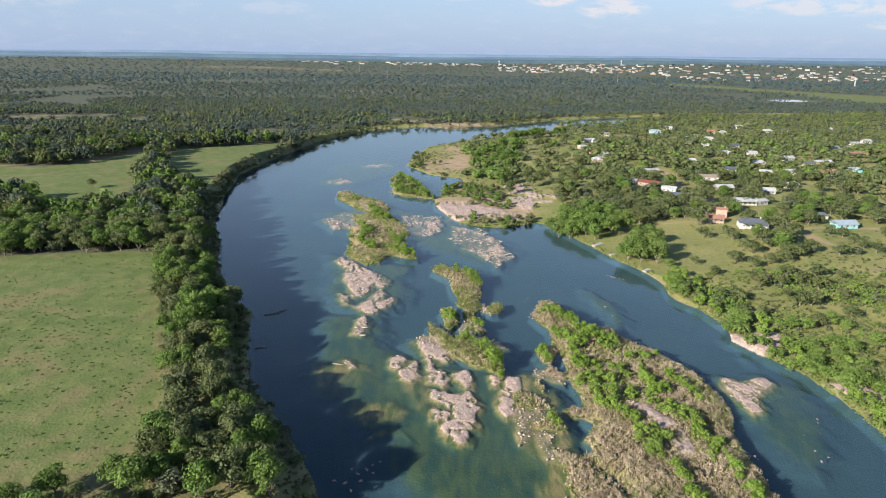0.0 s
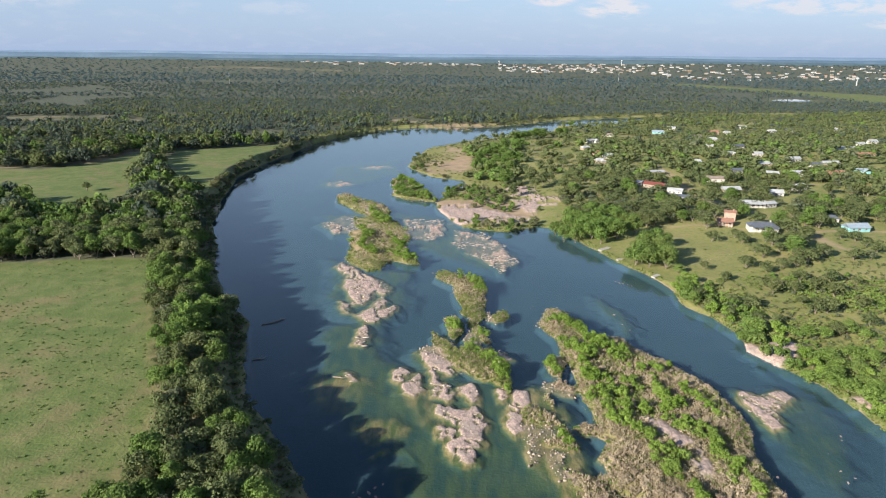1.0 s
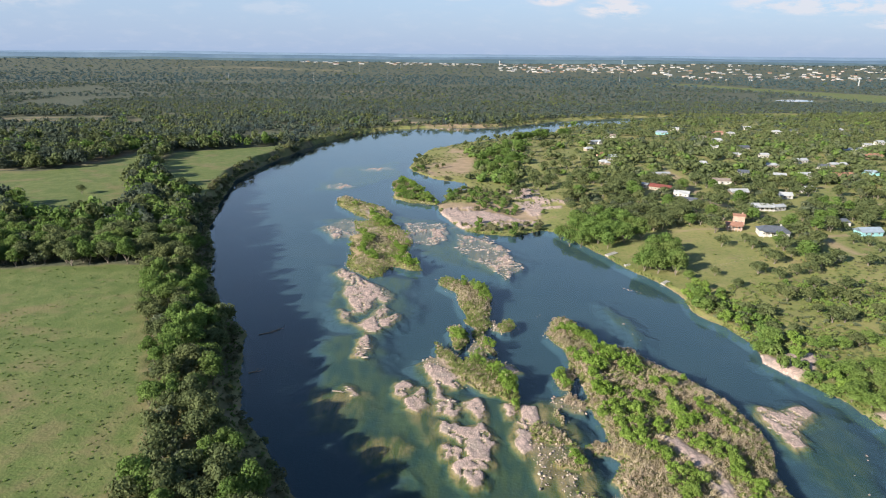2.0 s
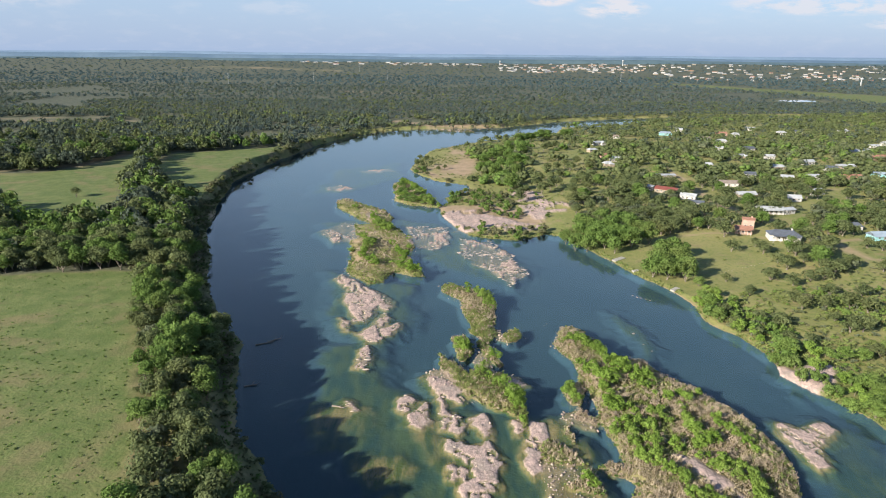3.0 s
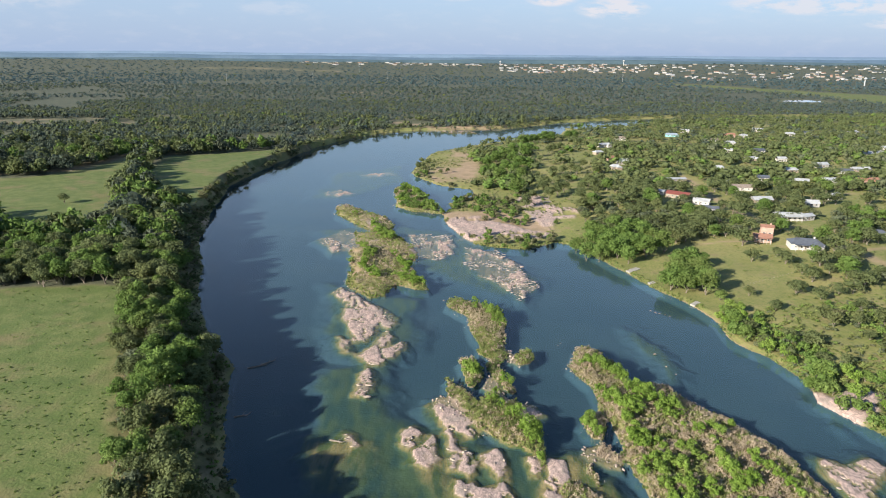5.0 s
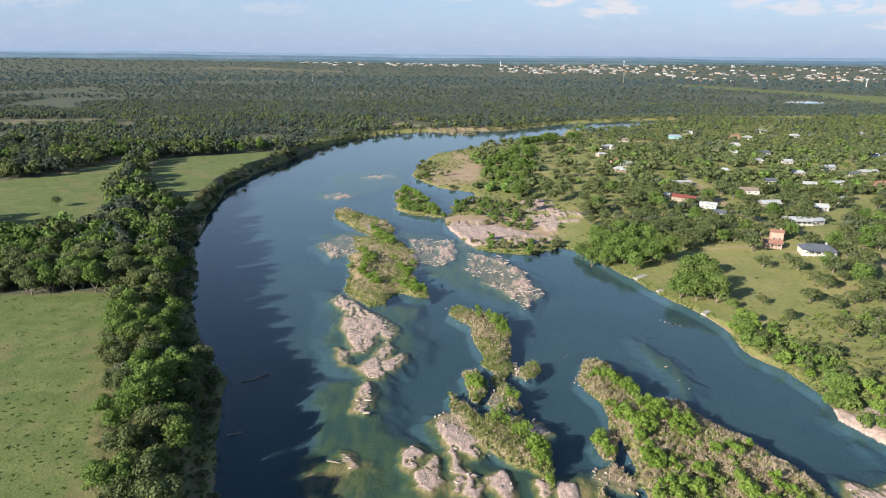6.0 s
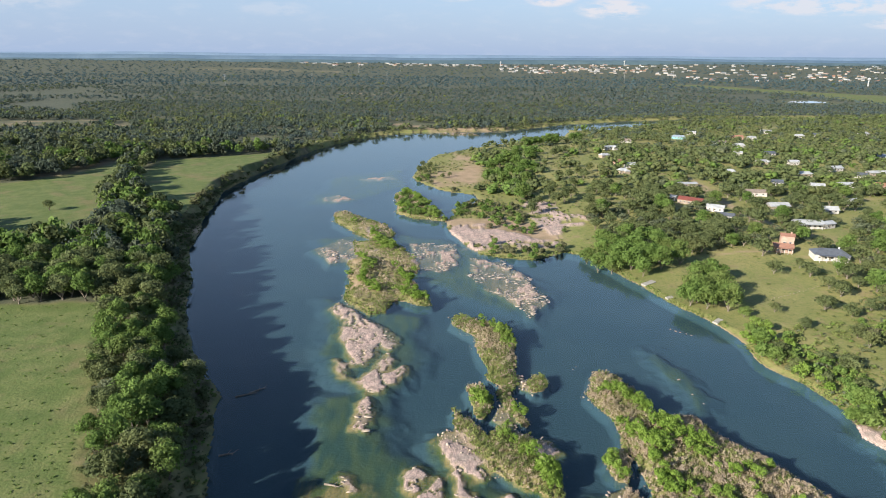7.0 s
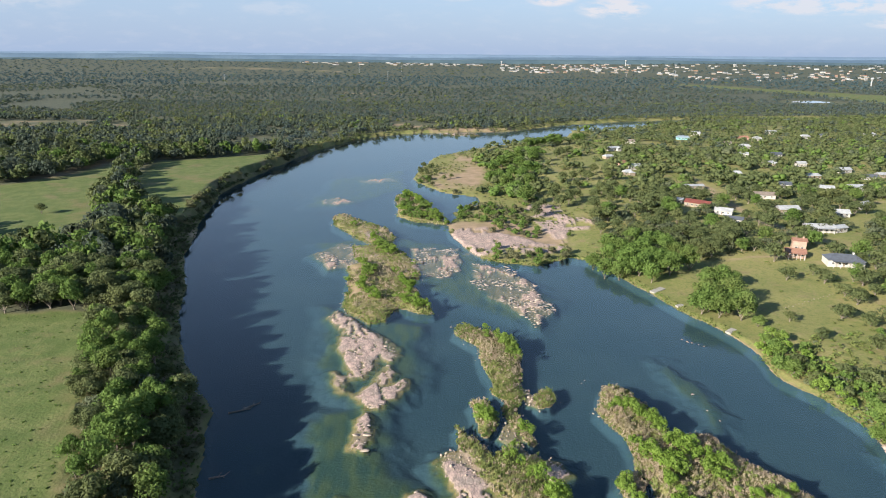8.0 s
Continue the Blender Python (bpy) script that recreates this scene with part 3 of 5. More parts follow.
        bar[near] = np.maximum(bar[near], step(edge, -4.0, -1.0))
    for ring in RUBBLE:
        m = near_ring(x, y, ring, 1.5, 2.5, 9)
        z_bed = z_bed + m * np.maximum(-0.06 + 0.22 * fbm(x, y, 4, 4, 22) - z_bed, 0)
        rock = np.maximum(rock, 0.5 * m)
        bar = np.maximum(bar, m)
    z = np.where(d > 0, np.maximum(z_land, z_bed), z_bed)
    far = np.hypot(x, np.maximum(y, 0))
    z = z + 36 * step(far, 2700, 5600) ** 1.3 * (1 + 0.25 * fbm(x, y, 900, 4, 31)) + 3.0 * step(far, 900, 2000) * fbm(x, y, 420, 3, 33)
    lush = np.zeros(x.shape)
    for ring in FIELDS:
        lush = np.maximum(lush, near_ring(x, y, ring, 3, 4))
    lush = np.maximum(lush, 0.30 * near_ring(x, y, LAWN, 3, 4))
    lush = np.maximum(lush, 0.22 * near_ring(x, y, NEAR_BANK, 8, 8))
    lush = np.maximum(lush, near_ring(x, y, CLEARINGS[4], 20, 20))
    sand = np.zeros(x.shape)
    for ring in SAND:
        sand = np.maximum(sand, near_ring(x, y, ring, np.clip((max(p[0] for p in ring) - min(p[0] for p in ring)) / 8, 1.5, 5), np.clip((max(p[0] for p in ring) - min(p[0] for p in ring)) / 4, 3, 12), 15) * (0.25 + 0.75 * step(fbm(x, y, 22, 5, 28), -0.35, 0.05)))
    for ring in SLABS:
        bed_rock = near_ring(x, y, ring, 2.5, 4, 16) * step(fbm(x, y, 10, 4, 19), -0.35, -0.15)
        rock = np.maximum(rock, bed_rock)
        z = z + bed_rock * (0.5 + 0.9 * np.abs(fbm(x, y, 16, 4, 23)) + 0.35 * fbm(x, y, 3.5, 3, 24))
    bare = np.zeros(x.shape)
    for width, line in ROADS:
        sand = np.maximum(sand, 0.8 * step(-from_line(x, y, line) + 0.8 * fbm(x, y, 12, 3, 4), -width / 2 - 0.7, -width / 2 + 0.7))
    for ring in BARE + CLEARINGS[1:4] + CLEARINGS[5:]:
        sand = np.maximum(sand, 0.75 * near_ring(x, y, ring, 4, 8, 18) * step(fbm(x, y, 26, 5, 29), -0.1, 0.45))
    bare = np.maximum(bare, (d > -1) * (1 - step(d, 0.3, 1.8)) * 0.8)
    scarp = west * (isle == 0) * step(main, 0, 2) * (1 - step(main, np.where(y < 470, 12, 5), np.where(y < 470, 17, 10))) * (y < 800)
    bare = np.maximum(bare, scarp * (0.55 + 0.45 * step(fbm(x, y, 14, 4, 41), -0.2, 0.3)))
    bare = np.maximum(bare, west * step(main, 17, 24) * (1 - lush) * np.where(y < 700, 0.75, 0.45))
    wild = (1 - lush) * step(y, 1050, 1250)
    for ring in CLEARINGS:
        wild = wild * (1 - near_ring(x, y, ring, 8, 10))
    litter = np.maximum(wild * (main > 25) * 0.95, 0.8 * west * step(main, 17, 24) * (1 - lush) * (y > 300))
    sand = np.maximum(sand, (isle > 0) * (0.22 + 0.3 * fbm(x, y, 9, 4, 46)))
    pebbly = (isle == 0) * (1 - west) * (1 - step(d, 0.4, 1.6)) * step(d, -0.5, 0.3) * 0.8 * step(fbm(x, y, 18, 4, 43), 0.0, 0.45)
    sand = np.maximum(sand, pebbly)
    sand = np.maximum(sand, (isle > 0) * (1 - step(d, 0.3, 1.3)) * 0.7 * step(fbm(x, y, 15, 4, 44), -0.2, 0.3))
    rock = np.where(z < 0.35, rock, rock * step(rock, 0.3, 0.7))
    return z, dict(lush=lush, sand=sand, bare=bare, rock=rock, litter=litter, bar=bar), d, main, west, isle


def ground_z(x, y):
    """Height of the ground sheet at one place, between its corners."""
    i, j = int(np.clip(np.searchsorted(gx, x) - 1, 0, len(gx) - 2)), int(np.clip(np.searchsorted(gy, y) - 1, 0, len(gy) - 2))
    u, v = (x - gx[i]) / (gx[i + 1] - gx[i]), (y - gy[j]) / (gy[j + 1] - gy[j])
    low, high = gz[j * len(gx) + i:j * len(gx) + i + 2], gz[(j + 1) * len(gx) + i:(j + 1) * len(gx) + i + 2]
    return float((low[0] * (1 - u) + low[1] * u) * (1 - v) + (high[0] * (1 - u) + high[1] * u) * v)


# ---- building helpers ----
def mesh_of(name, verts, faces, material, smooth=False):
    """A mesh from an array of corners and one of equal-sided faces."""
    verts, faces = np.asarray(verts, np.float32), np.asarray(faces, np.int32)
    me = bpy.data.meshes.new(name)
    sides = faces.shape[1]
    me.vertices.add(len(verts))
    me.vertices.foreach_set("co", verts.ravel())
    me.loops.add(faces.size)
    me.loops.foreach_set("vertex_index", faces.ravel())
    me.polygons.add(len(faces))
    me.polygons.foreach_set("loop_start", np.arange(0, faces.size, sides, dtype=np.int32))
    if smooth:
        me.polygons.foreach_set("use_smooth", np.ones(len(faces), bool))
    me.materials.append(material)
    me.update(calc_edges=True)
    me.validate()
    return me


def part(name, bm, material, parent, label=""):
    """Links a bmesh as one mesh object under a thing or a part."""
    me = bpy.data.meshes.new(name)
    bm.to_mesh(me)
    bm.free()
    me.materials.append(material)
    ob = new(name, me)
    ob.parent = parent
    return tagged(ob, label) if label else ob


def part_mesh(name, me, parent, label=""):
    ob = new(name, me)
    ob.parent = parent
    return tagged(ob, label) if label else ob


def grow(start, stop, first, ratio, limit):
    """Steps from start to stop that widen as they go."""
    out, s = [start], first
    while out[-1] < stop:
        out.append(out[-1] + s)
        s = min(s * ratio, limit)
    return np.array(out)


# ---- ground and water ----
gx = np.concatenate([-grow(150, 4600, 1.2, 1.045, 160)[::-1], np.arange(-149, -62, 1.1), np.arange(-61.5, 120, 0.62), np.arange(120.6, 150, 1.1), grow(150.5, 4600, 1.2, 1.045, 160)])
gy = np.concatenate([-grow(-100, 900, 8.0, 1.2, 200)[::-1], grow(105, 130, 2.0, 1.0, 2.0), np.arange(131, 290, 0.64), grow(290.5, 5150, 0.85, 1.0155, 100)])
GX, GY = np.meshgrid(gx, gy)
gz, covers = survey(GX.ravel(), GY.ravel())[:2]
idx = np.arange(GX.size).reshape(GX.shape)
quads = np.stack([idx[:-1, :-1], idx[:-1, 1:], idx[1:, 1:], idx[1:, :-1]], -1).reshape(-1, 4)
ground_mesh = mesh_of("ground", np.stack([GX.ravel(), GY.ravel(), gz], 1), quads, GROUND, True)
for key, values in covers.items():
    ground_mesh.attributes.new(key, "FLOAT", "POINT").data.foreach_set("value", values.astype(np.float32))
ground = tagged(new("ground", ground_mesh), "grassy river land with sandy banks and granite shelves", "ground", kind="structure")

wx, wy = np.meshgrid(np.linspace(-230, 700, 60), np.linspace(-900, 1300, 120))
wi = np.arange(wx.size).reshape(wx.shape)
water_mesh = mesh_of("water", np.stack([wx.ravel(), wy.ravel(), np.zeros(wx.size)], 1),
                     np.stack([wi[:-1, :-1], wi[:-1, 1:], wi[1:, 1:], wi[1:, :-1]], -1).reshape(-1, 4), WATER)
water = tagged(new("water", water_mesh), "calm blue-green river water, clear over the shoals", "river", kind="structure")
water.visible_shadow = False


# ---- plants ----
def leaf_cloud(rng, radius, low, high, clumps, per, size, flat=0.8):
    """Corners of many small leaf sheets, gathered in uneven clumps round a crown; three corners each."""
    ang = rng.uniform(0, 2 * np.pi, clumps)
    lift = rng.uniform(-0.55, 1.0, clumps)
    out = np.sqrt(np.clip(1 - lift ** 2, 0, 1)) * rng.uniform(0.35, 1.0, clumps) * radius * 0.78
    mid, half = (low + high) / 2, (high - low) / 2
    centre = np.stack([np.cos(ang) * out, np.sin(ang) * out, mid + lift * half * 0.72], 1)
    big = radius * rng.uniform(0.24, 0.46, clumps)
    n = clumps * per
    c, r = np.repeat(centre, per, 0), np.repeat(big, per)
    normal = rng.normal(size=(n, 3))
    normal[:, 2] = normal[:, 2] * 0.8 + 0.35
    normal /= np.linalg.norm(normal, axis=1)[:, None]
    at = c + normal * (r * rng.uniform(0.75, 1.08, n))[:, None] * np.array([1, 1, flat])
    normal = normal + rng.normal(size=(n, 3)) * 0.3
    normal /= np.linalg.norm(normal, axis=1)[:, None]
    side = np.cross(normal, rng.normal(size=(n, 3)))
    side /= np.linalg.norm(side, axis=1)[:, None] + 1e-9
    up = np.cross(normal, side)
    s = size * rng.uniform(0.6, 1.35, n)[:, None]
    a, b = side * s, up * s * 0.62
    bend = normal * s * 0.25
    return np.stack([at - a - b * 0.6, at + a * 0.9 - b * 0.5 + bend, at + a * 0.1 + b * 1.1], 1).reshape(-1, 3)


def reed_tuft(rng, radius, height, blades, wide):
    """Upright blades, three corners each."""
    ang, off = rng.uniform(0, 2 * np.pi, blades), np.sqrt(rng.uniform(0, 1, blades)) * radius
    foot = np.stack([np.cos(ang) * off, np.sin(ang) * off, np.zeros(blades)], 1)
    tip = foot * 1.35 + np.stack([rng.normal(0, 0.18, blades), rng.normal(0, 0.18, blades), rng.uniform(0.55, 1.0, blades)], 1) * height
    turn = rng.uniform(0, np.pi, blades)
    w = np.stack([np.cos(turn), np.sin(turn), np.zeros(blades)], 1) * wide
    return np.stack([foot - w, foot + w, tip], 1).reshape(-1, 3)


def sheets(verts, corners=3):
    return np.arange(len(verts)).reshape(-1, corners)


def limb(bm, a, b, r0, r1, sides=6):
    a, b = Vector(a), Vector(b)
    turn = (b - a).to_track_quat("Z", "Y").to_matrix()
    rings = []
    for p, r in ((a, r0), (a.lerp(b, 0.5) + turn @ Vector((r0 * 0.3, 0, 0)), (r0 + r1) / 2), (b, r1)):
        rings.append([bm.verts.new(p + turn @ Vector((math.cos(k * 2 * math.pi / sides) * r, math.sin(k * 2 * math.pi / sides) * r, 0))) for k in range(sides)])
    for lo, hi in zip(rings[:-1], rings[1:]):
        for k in range(sides):
            bm.faces.new((lo[k], lo[(k + 1) % sides], hi[(k + 1) % sides], hi[k]))
    bm.faces.new(rings[-1])


def trunk_mesh(rng, height, radius, fork):
    bm = bmesh.new()
    lean = Vector((rng.uniform(-0.4, 0.4), rng.uniform(-0.4, 0.4), fork))
    limb(bm, (0, 0, -0.4), lean, radius * 1.3, radius * 0.8, 6)
    for k in range(4):
        a = k * 1.57 + rng.uniform(0, 0.6)
        reach = height * rng.uniform(0.18, 0.33)
        limb(bm, lean, lean + Vector((math.cos(a) * reach, math.sin(a) * reach, (height - fork) * rng.uniform(0.4, 0.7))), radius * 0.55, radius * 0.12, 4)
    me = bpy.data.meshes.new("trunk")
    bm.to_mesh(me)
    bm.free()
    me.materials.append(BARK)
    return me


KINDS = {}  # kind of plant: its models, each a trunk mesh and a crown mesh, and the crown's corners


def plant_models(kind, count, seed, material, radius, low, high, clumps, per, size, trunk=0.25, flat=0.8):
    models = []
    for k in range(count):
        rng = np.random.default_rng(seed + k)
        stretch = rng.uniform(0.9, 1.1)
        verts = leaf_cloud(rng, radius, low, high * stretch, clumps, per, size, flat)
        models.append((trunk_mesh(rng, high * 0.8, trunk, max(low * 0.9, 0.5)) if trunk else None, mesh_of(kind + "_crown", verts, sheets(verts), material), verts))
    KINDS[kind] = models


plant_models("bank_tree", 6, 100, LEAF_PECAN, 5.2, 1.0, 12.4, 30, 62, 0.43, 0.34)
plant_models("shore_tree", 5, 130, LEAF_FRESH, 5.2, 0.2, 11.0, 32, 60, 0.42, 0.30)
plant_models("bank_oak", 6, 150, LEAF_OAK, 4.8, 0.7, 9.0, 28, 58, 0.41, 0.32)
plant_models("pecan_tree", 5, 180, LEAF_PECAN, 6.2, 0.5, 12.4, 36, 58, 0.50, 0.36)
plant_models("live_oak", 6, 200, LEAF_OAK, 4.6, 1.0, 7.8, 22, 40, 0.46, 0.30)
plant_models("juniper", 5, 300, LEAF_SAGE, 3.0, 0.4, 5.6, 14, 34, 0.40, 0.18)
plant_models("willow_bush", 5, 400, LEAF_WILLOW, 1.9, 0.1, 3.3, 14, 48, 0.21, 0.07)
plant_models("scrub_bush", 5, 500, LEAF_GREY, 1.9, 0.1, 2.5, 12, 26, 0.32, 0.07)
plant_models("green_bush", 5, 600, LEAF_PECAN, 2.0, 0.1, 2.8, 13, 30, 0.33, 0.08)


def plant(kind, k, x, y, z, scale, turn, label, group, tall=1.0):
    """One tree or bush: an Empty at its foot with trunk and crown."""
    base = new(kind)
    base.empty_display_size = 0.5
    trunk, crown, _ = KINDS[kind][k % len(KINDS[kind])]
    if trunk:
        part_mesh("trunk", trunk, base)
    part_mesh("crown", crown, base)
    base.matrix_basis = Matrix.LocRotScale((x, y, z), Euler((0, 0, turn)), (scale, scale, scale * tall))
    return tagged(base, label, "bush" if "bush" in kind else "tree", group)


def lump_tree(rng, radius, low, high, lumps, flakes, size):
    """A far tree: uneven many-sided clumps with stray leaf tips. Corners and three-sided faces."""
    g = (1 + 5 ** 0.5) / 2
    ico = np.array([(-1, g, 0), (1, g, 0), (-1, -g, 0), (1, -g, 0), (0, -1, g), (0, 1, g), (0, -1, -g), (0, 1, -g), (g, 0, -1), (g, 0, 1), (-g, 0, -1), (-g, 0, 1)]) / 1.9
    tri = np.array([(0, 11, 5), (0, 5, 1), (0, 1, 7), (0, 7, 10), (0, 10, 11), (1, 5, 9), (5, 11, 4), (11, 10, 2), (10, 7, 6), (7, 1, 8),
                    (3, 9, 4), (3, 4, 2), (3, 2, 6), (3, 6, 8), (3, 8, 9), (4, 9, 5), (2, 4, 11), (6, 2, 10), (8, 6, 7), (9, 8, 1)])
    vs, fs = [], []
    for k in range(lumps):
        a, r = rng.uniform(0, 2 * np.pi), radius * rng.uniform(0.0, 0.66)
        c = np.array([np.cos(a) * r, np.sin(a) * r, low + (high - low) * rng.uniform(0.3, 0.72)])
        grow_by = radius * rng.uniform(0.26, 0.46)
        fs.append(tri + 12 * k)
        vs.append(c + ico * rng.uniform(0.65, 1.25, (12, 1)) * grow_by * np.array([1, 1, rng.uniform(0.6, 0.95)]))
    if flakes:
        at = leaf_cloud(rng, radius, low, high, flakes, 1, size)
        fs.append(np.arange(len(at)).reshape(-1, 3) + 12 * lumps)
        vs.append(at)
    return np.concatenate(vs), np.concatenate(fs)


def many(name, spots, models, material, label, category, group=""):
    """One mesh of countless plants: spots of (x, y, z, wide, tall, turn), models of corners and faces."""
    blocks, sides, count = [], [], 0
    pick = np.random.default_rng(len(spots)).integers(0, len(models), len(spots))
    for m, model in enumerate(models):
        verts, faces = model if isinstance(model, tuple) else (model, sheets(model))
        s = spots[pick == m]
        if not len(s):
            continue
        c, n = np.cos(s[:, 5])[:, None], np.sin(s[:, 5])[:, None]
        vx = (verts[:, 0] * c - verts[:, 1] * n) * s[:, 3:4] + s[:, 0:1]
        vy = (verts[:, 0] * n + verts[:, 1] * c) * s[:, 3:4] + s[:, 1:2]
        vz = verts[:, 2] * s[:, 4:5] + s[:, 2:3]
        blocks.append(np.stack([vx, vy, vz], -1).reshape(-1, 3))
        sides.append((faces[None] + (np.arange(len(s)) * len(verts))[:, None, None]).reshape(-1, faces.shape[1]) + count)
        count += len(blocks[-1])
    return tagged(new(name, mesh_of(name, np.concatenate(blocks), np.concatenate(sides), material)), label, category, group, "stuff")


def scatter(rng, x0, x1, y0, y1, gap, chance=None):
    """Uneven spots on a loosened grid, thinned by chance(x, y)."""
    xs, ys = np.meshgrid(np.arange(x0, x1, gap), np.arange(y0, y1, gap))
    x = (xs + rng.uniform(-0.48, 0.48, xs.shape) * gap).ravel()
    y = (ys + rng.uniform(-0.48, 0.48, ys.shape) * gap).ravel()
    if chance is None:
        return x, y
    keep = rng.uniform(0, 1, x.shape) < chance(x, y)
    return x[keep], y[keep]


def off(x, y, rings, margin):
    """True where a place keeps clear of all rings."""
    ok = np.ones(np.shape(x), bool)
    for ring in rings:
        ok &= depth_in(x, y, ring) < -margin
    return ok


# further houses: x, y, turn, length, look
NEIGHBOURS = [(255, 500, -8, 13, 5), (285, 522, 28, 14, 0), (316, 583, 5, 14, 0), (291, 579, -20, 12, 0), (310, 634, 0, 15, 2), (266, 595, -15, 11, 3), (347, 582, 3, 24, 4),
              (249, 421, -8, 18, 3), (255, 398, 5, 17, 6), (445, 694, 4, 26, 4), (461, 744, 20, 15, 0)]
FARTHER = [(496, 783, 0, 14, 0), (522, 800, 10, 12, 5), (443, 734, -10, 14, 0), (376, 637, 6, 20, 2), (353, 660, 12, 13, 0), (250, 647, -20, 9, 2), (230, 555, -8, 18, 1),
           (303, 698, 20, 13, 2), (333, 818, -5, 14, 0), (324, 851, 12, 18, 1), (365, 896, 0, 16, 4), (382, 891, 5, 12, 0), (434, 963, -20, 16, 0), (339, 759, 10, 15, 3)]
FARTHEST = [(455, 916, 0, 13, 0), (556, 944, 15, 14, 0), (322, 940, -12, 14, 0), (290, 897, -10, 19, 6), (212, 860, -12, 18, 1), (177, 797, 22, 16, 0), (157, 739, 20, 12, 2),
            (159, 697, 30, 12, 4), (167, 678, 0, 12, 0), (152, 648, 10, 10, 2), (332, 695, 0, 11, 0), (305, 757, -15, 10, 0), (483, 925, 5, 12, 3), (382, 598, 0, 13, 6), (356, 627, -10, 14, 3)]
HOUSE_SPOTS = [(165, 532), (186, 585), (178, 503), (175, 481), (222, 505), (219, 459), (231, 460), (180, 412), (188, 424), (195, 396)] + [h[:2] for h in NEIGHBOURS + FARTHER + FARTHEST]


def clear_of_houses(x, y, gap):
    ok = np.ones(np.shape(x), bool)
    for k, (hx, hy) in enumerate(HOUSE_SPOTS):
        # the side towards the river stays open
        ok &= np.hypot(x - hx, (y - hy + 6) * np.where(y < hy, 0.6, 1.0)) > gap + (3 if k < 12 else 0)
    for width, line in ROADS:
        ok &= from_line(x, y, line) > width / 2 + 3.5
    return ok


rng = np.random.default_rng(7)

# tree belt and grove on the high bank
x, y = scatter(rng, -330, -40, 130, 480, 6.3)
z, cov, d, main, west, isle = survey(x, y)
keep = (west > 0.5) & (isle == 0) & (main > np.where(y < 200, 11, 7.5)) & off(x, y, FIELDS, 0.5) & (x > 10 - 0.85 * y) & (x > -330)
keep &= (main < 42) | (y > 300)
near_belt = list(zip(x[keep], y[keep], z[keep], main[keep]))[:300]
for k, (px, py, pz, pm) in enumerate(near_belt):
    far_on = np.interp(py, (250, 400), (1.0, 1.4))
    u = rng.uniform() + 0.5 * float(fbm(np.array([px]), np.array([py]), 45, 2, 66)[0])
    if u < 0.45:
        plant("bank_tree", k, px, py, pz, far_on * rng.uniform(0.6, 0.95), rng.uniform(0, 6.3), "tall leafy green tree in the belt on the river bank", "bank trees")
    elif u < 0.85:
        plant("bank_oak", k, px, py, pz, far_on * rng.uniform(0.75, 1.15), rng.uniform(0, 6.3), "dark green spreading oak in the belt on the river bank", "bank trees")
    else:
        plant("juniper", k, px, py, pz, rng.uniform(0.9, 1.4), rng.uniform(0, 6.3), "grey-green bushy juniper in the belt on the river bank", "bank trees")

# thickets down the eroded bank
x, y = scatter(rng, -200, -20, 125, 760, 3.0)
z, cov, d, main, west, isle = survey(x, y)
keep = (west > 0.5) & (isle == 0) & (main > 0.8) & ((main < 4) | (main > 9) | (y > 230)) & (main < np.where(y < 320, 42, 16)) & off(x, y, FIELDS, 0.5) & (rng.uniform(0, 1, x.shape) < np.where(y < 480, 0.62, 0.75) * (0.4 + 0.9 * step(fbm(x, y, 22, 3, 61), -0.3, 0.3)))
grown = np.where(y > 470, 1.5, 1.0)
s = np.stack([x, y, z - 0.1, grown * rng.uniform(0.6, 1.5, x.shape), grown * rng.uniform(0.5, 1.2, x.shape), rng.uniform(0, 6.3, x.shape)], 1)[keep]
half = rng.uniform(0, 1, len(s)) < 0.6
many("bank_thicket", s[half], [m[2][:450] for m in KINDS["green_bush"]], LEAF_OAK, "dark green thicket on the eroded river bank", "undergrowth")
many("bank_brush", s[~half], [m[2][:450] for m in KINDS["scrub_bush"]], LEAF_GREY, "dry grey-brown brush on the eroded river bank", "undergrowth")

# woods, far and wide: models with few leaf sheets
FAR = {"tree": [leaf_cloud(np.random.default_rng(960 + k), 4.7, 0.4, 7.8, 18, 12, 0.85) for k in range(5)],
       "oak": [lump_tree(np.random.default_rng(900 + k), 4.6, 0.2, 7.0, 3, 34, 0.8) for k in range(8)],
       "cedar": [lump_tree(np.random.default_rng(920 + k), 3.3, 0.2, 5.4, 1, 54, 0.85) for k in range(5)],
       "round": [lump_tree(np.random.default_rng(980 + k), 6.0, 0.0, 8.0, 5, 60, 0.75) for k in range(8)],
       "clump": [lump_tree(np.random.default_rng(940 + k), 5.6, 0.0, 6.4, 2, 9, 2.0) for k in range(8)],
       "hump": [lump_tree(np.random.default_rng(950 + k), 5.6, 0.0, 6.4, 1, 7, 2.4) for k in range(6)]}


def woods(name, x, y, gap, mixes, label, wide=(0.75, 1.25), tall=0.95):
    """A wood as one mesh for each kind of leaf."""
    z = survey(x, y)[0]
    kind = rng.uniform(0, 1, len(x)) + 0.35 * fbm(x, y, 130, 3, 71)
    w = rng.uniform(*wide, len(x))
    s = np.stack([x, y, z - 0.2, w, w * tall * rng.uniform(0.8, 1.15, len(x)), rng.uniform(0, 6.3, len(x))], 1)
    low = -9.0
    for part_name, model, material, upto in mixes:
        pick = (kind >= low) & (kind < upto)
        low = upto
        if pick.any():
            many(name, s[pick], FAR[model], material, label.format(part_name), "wood")


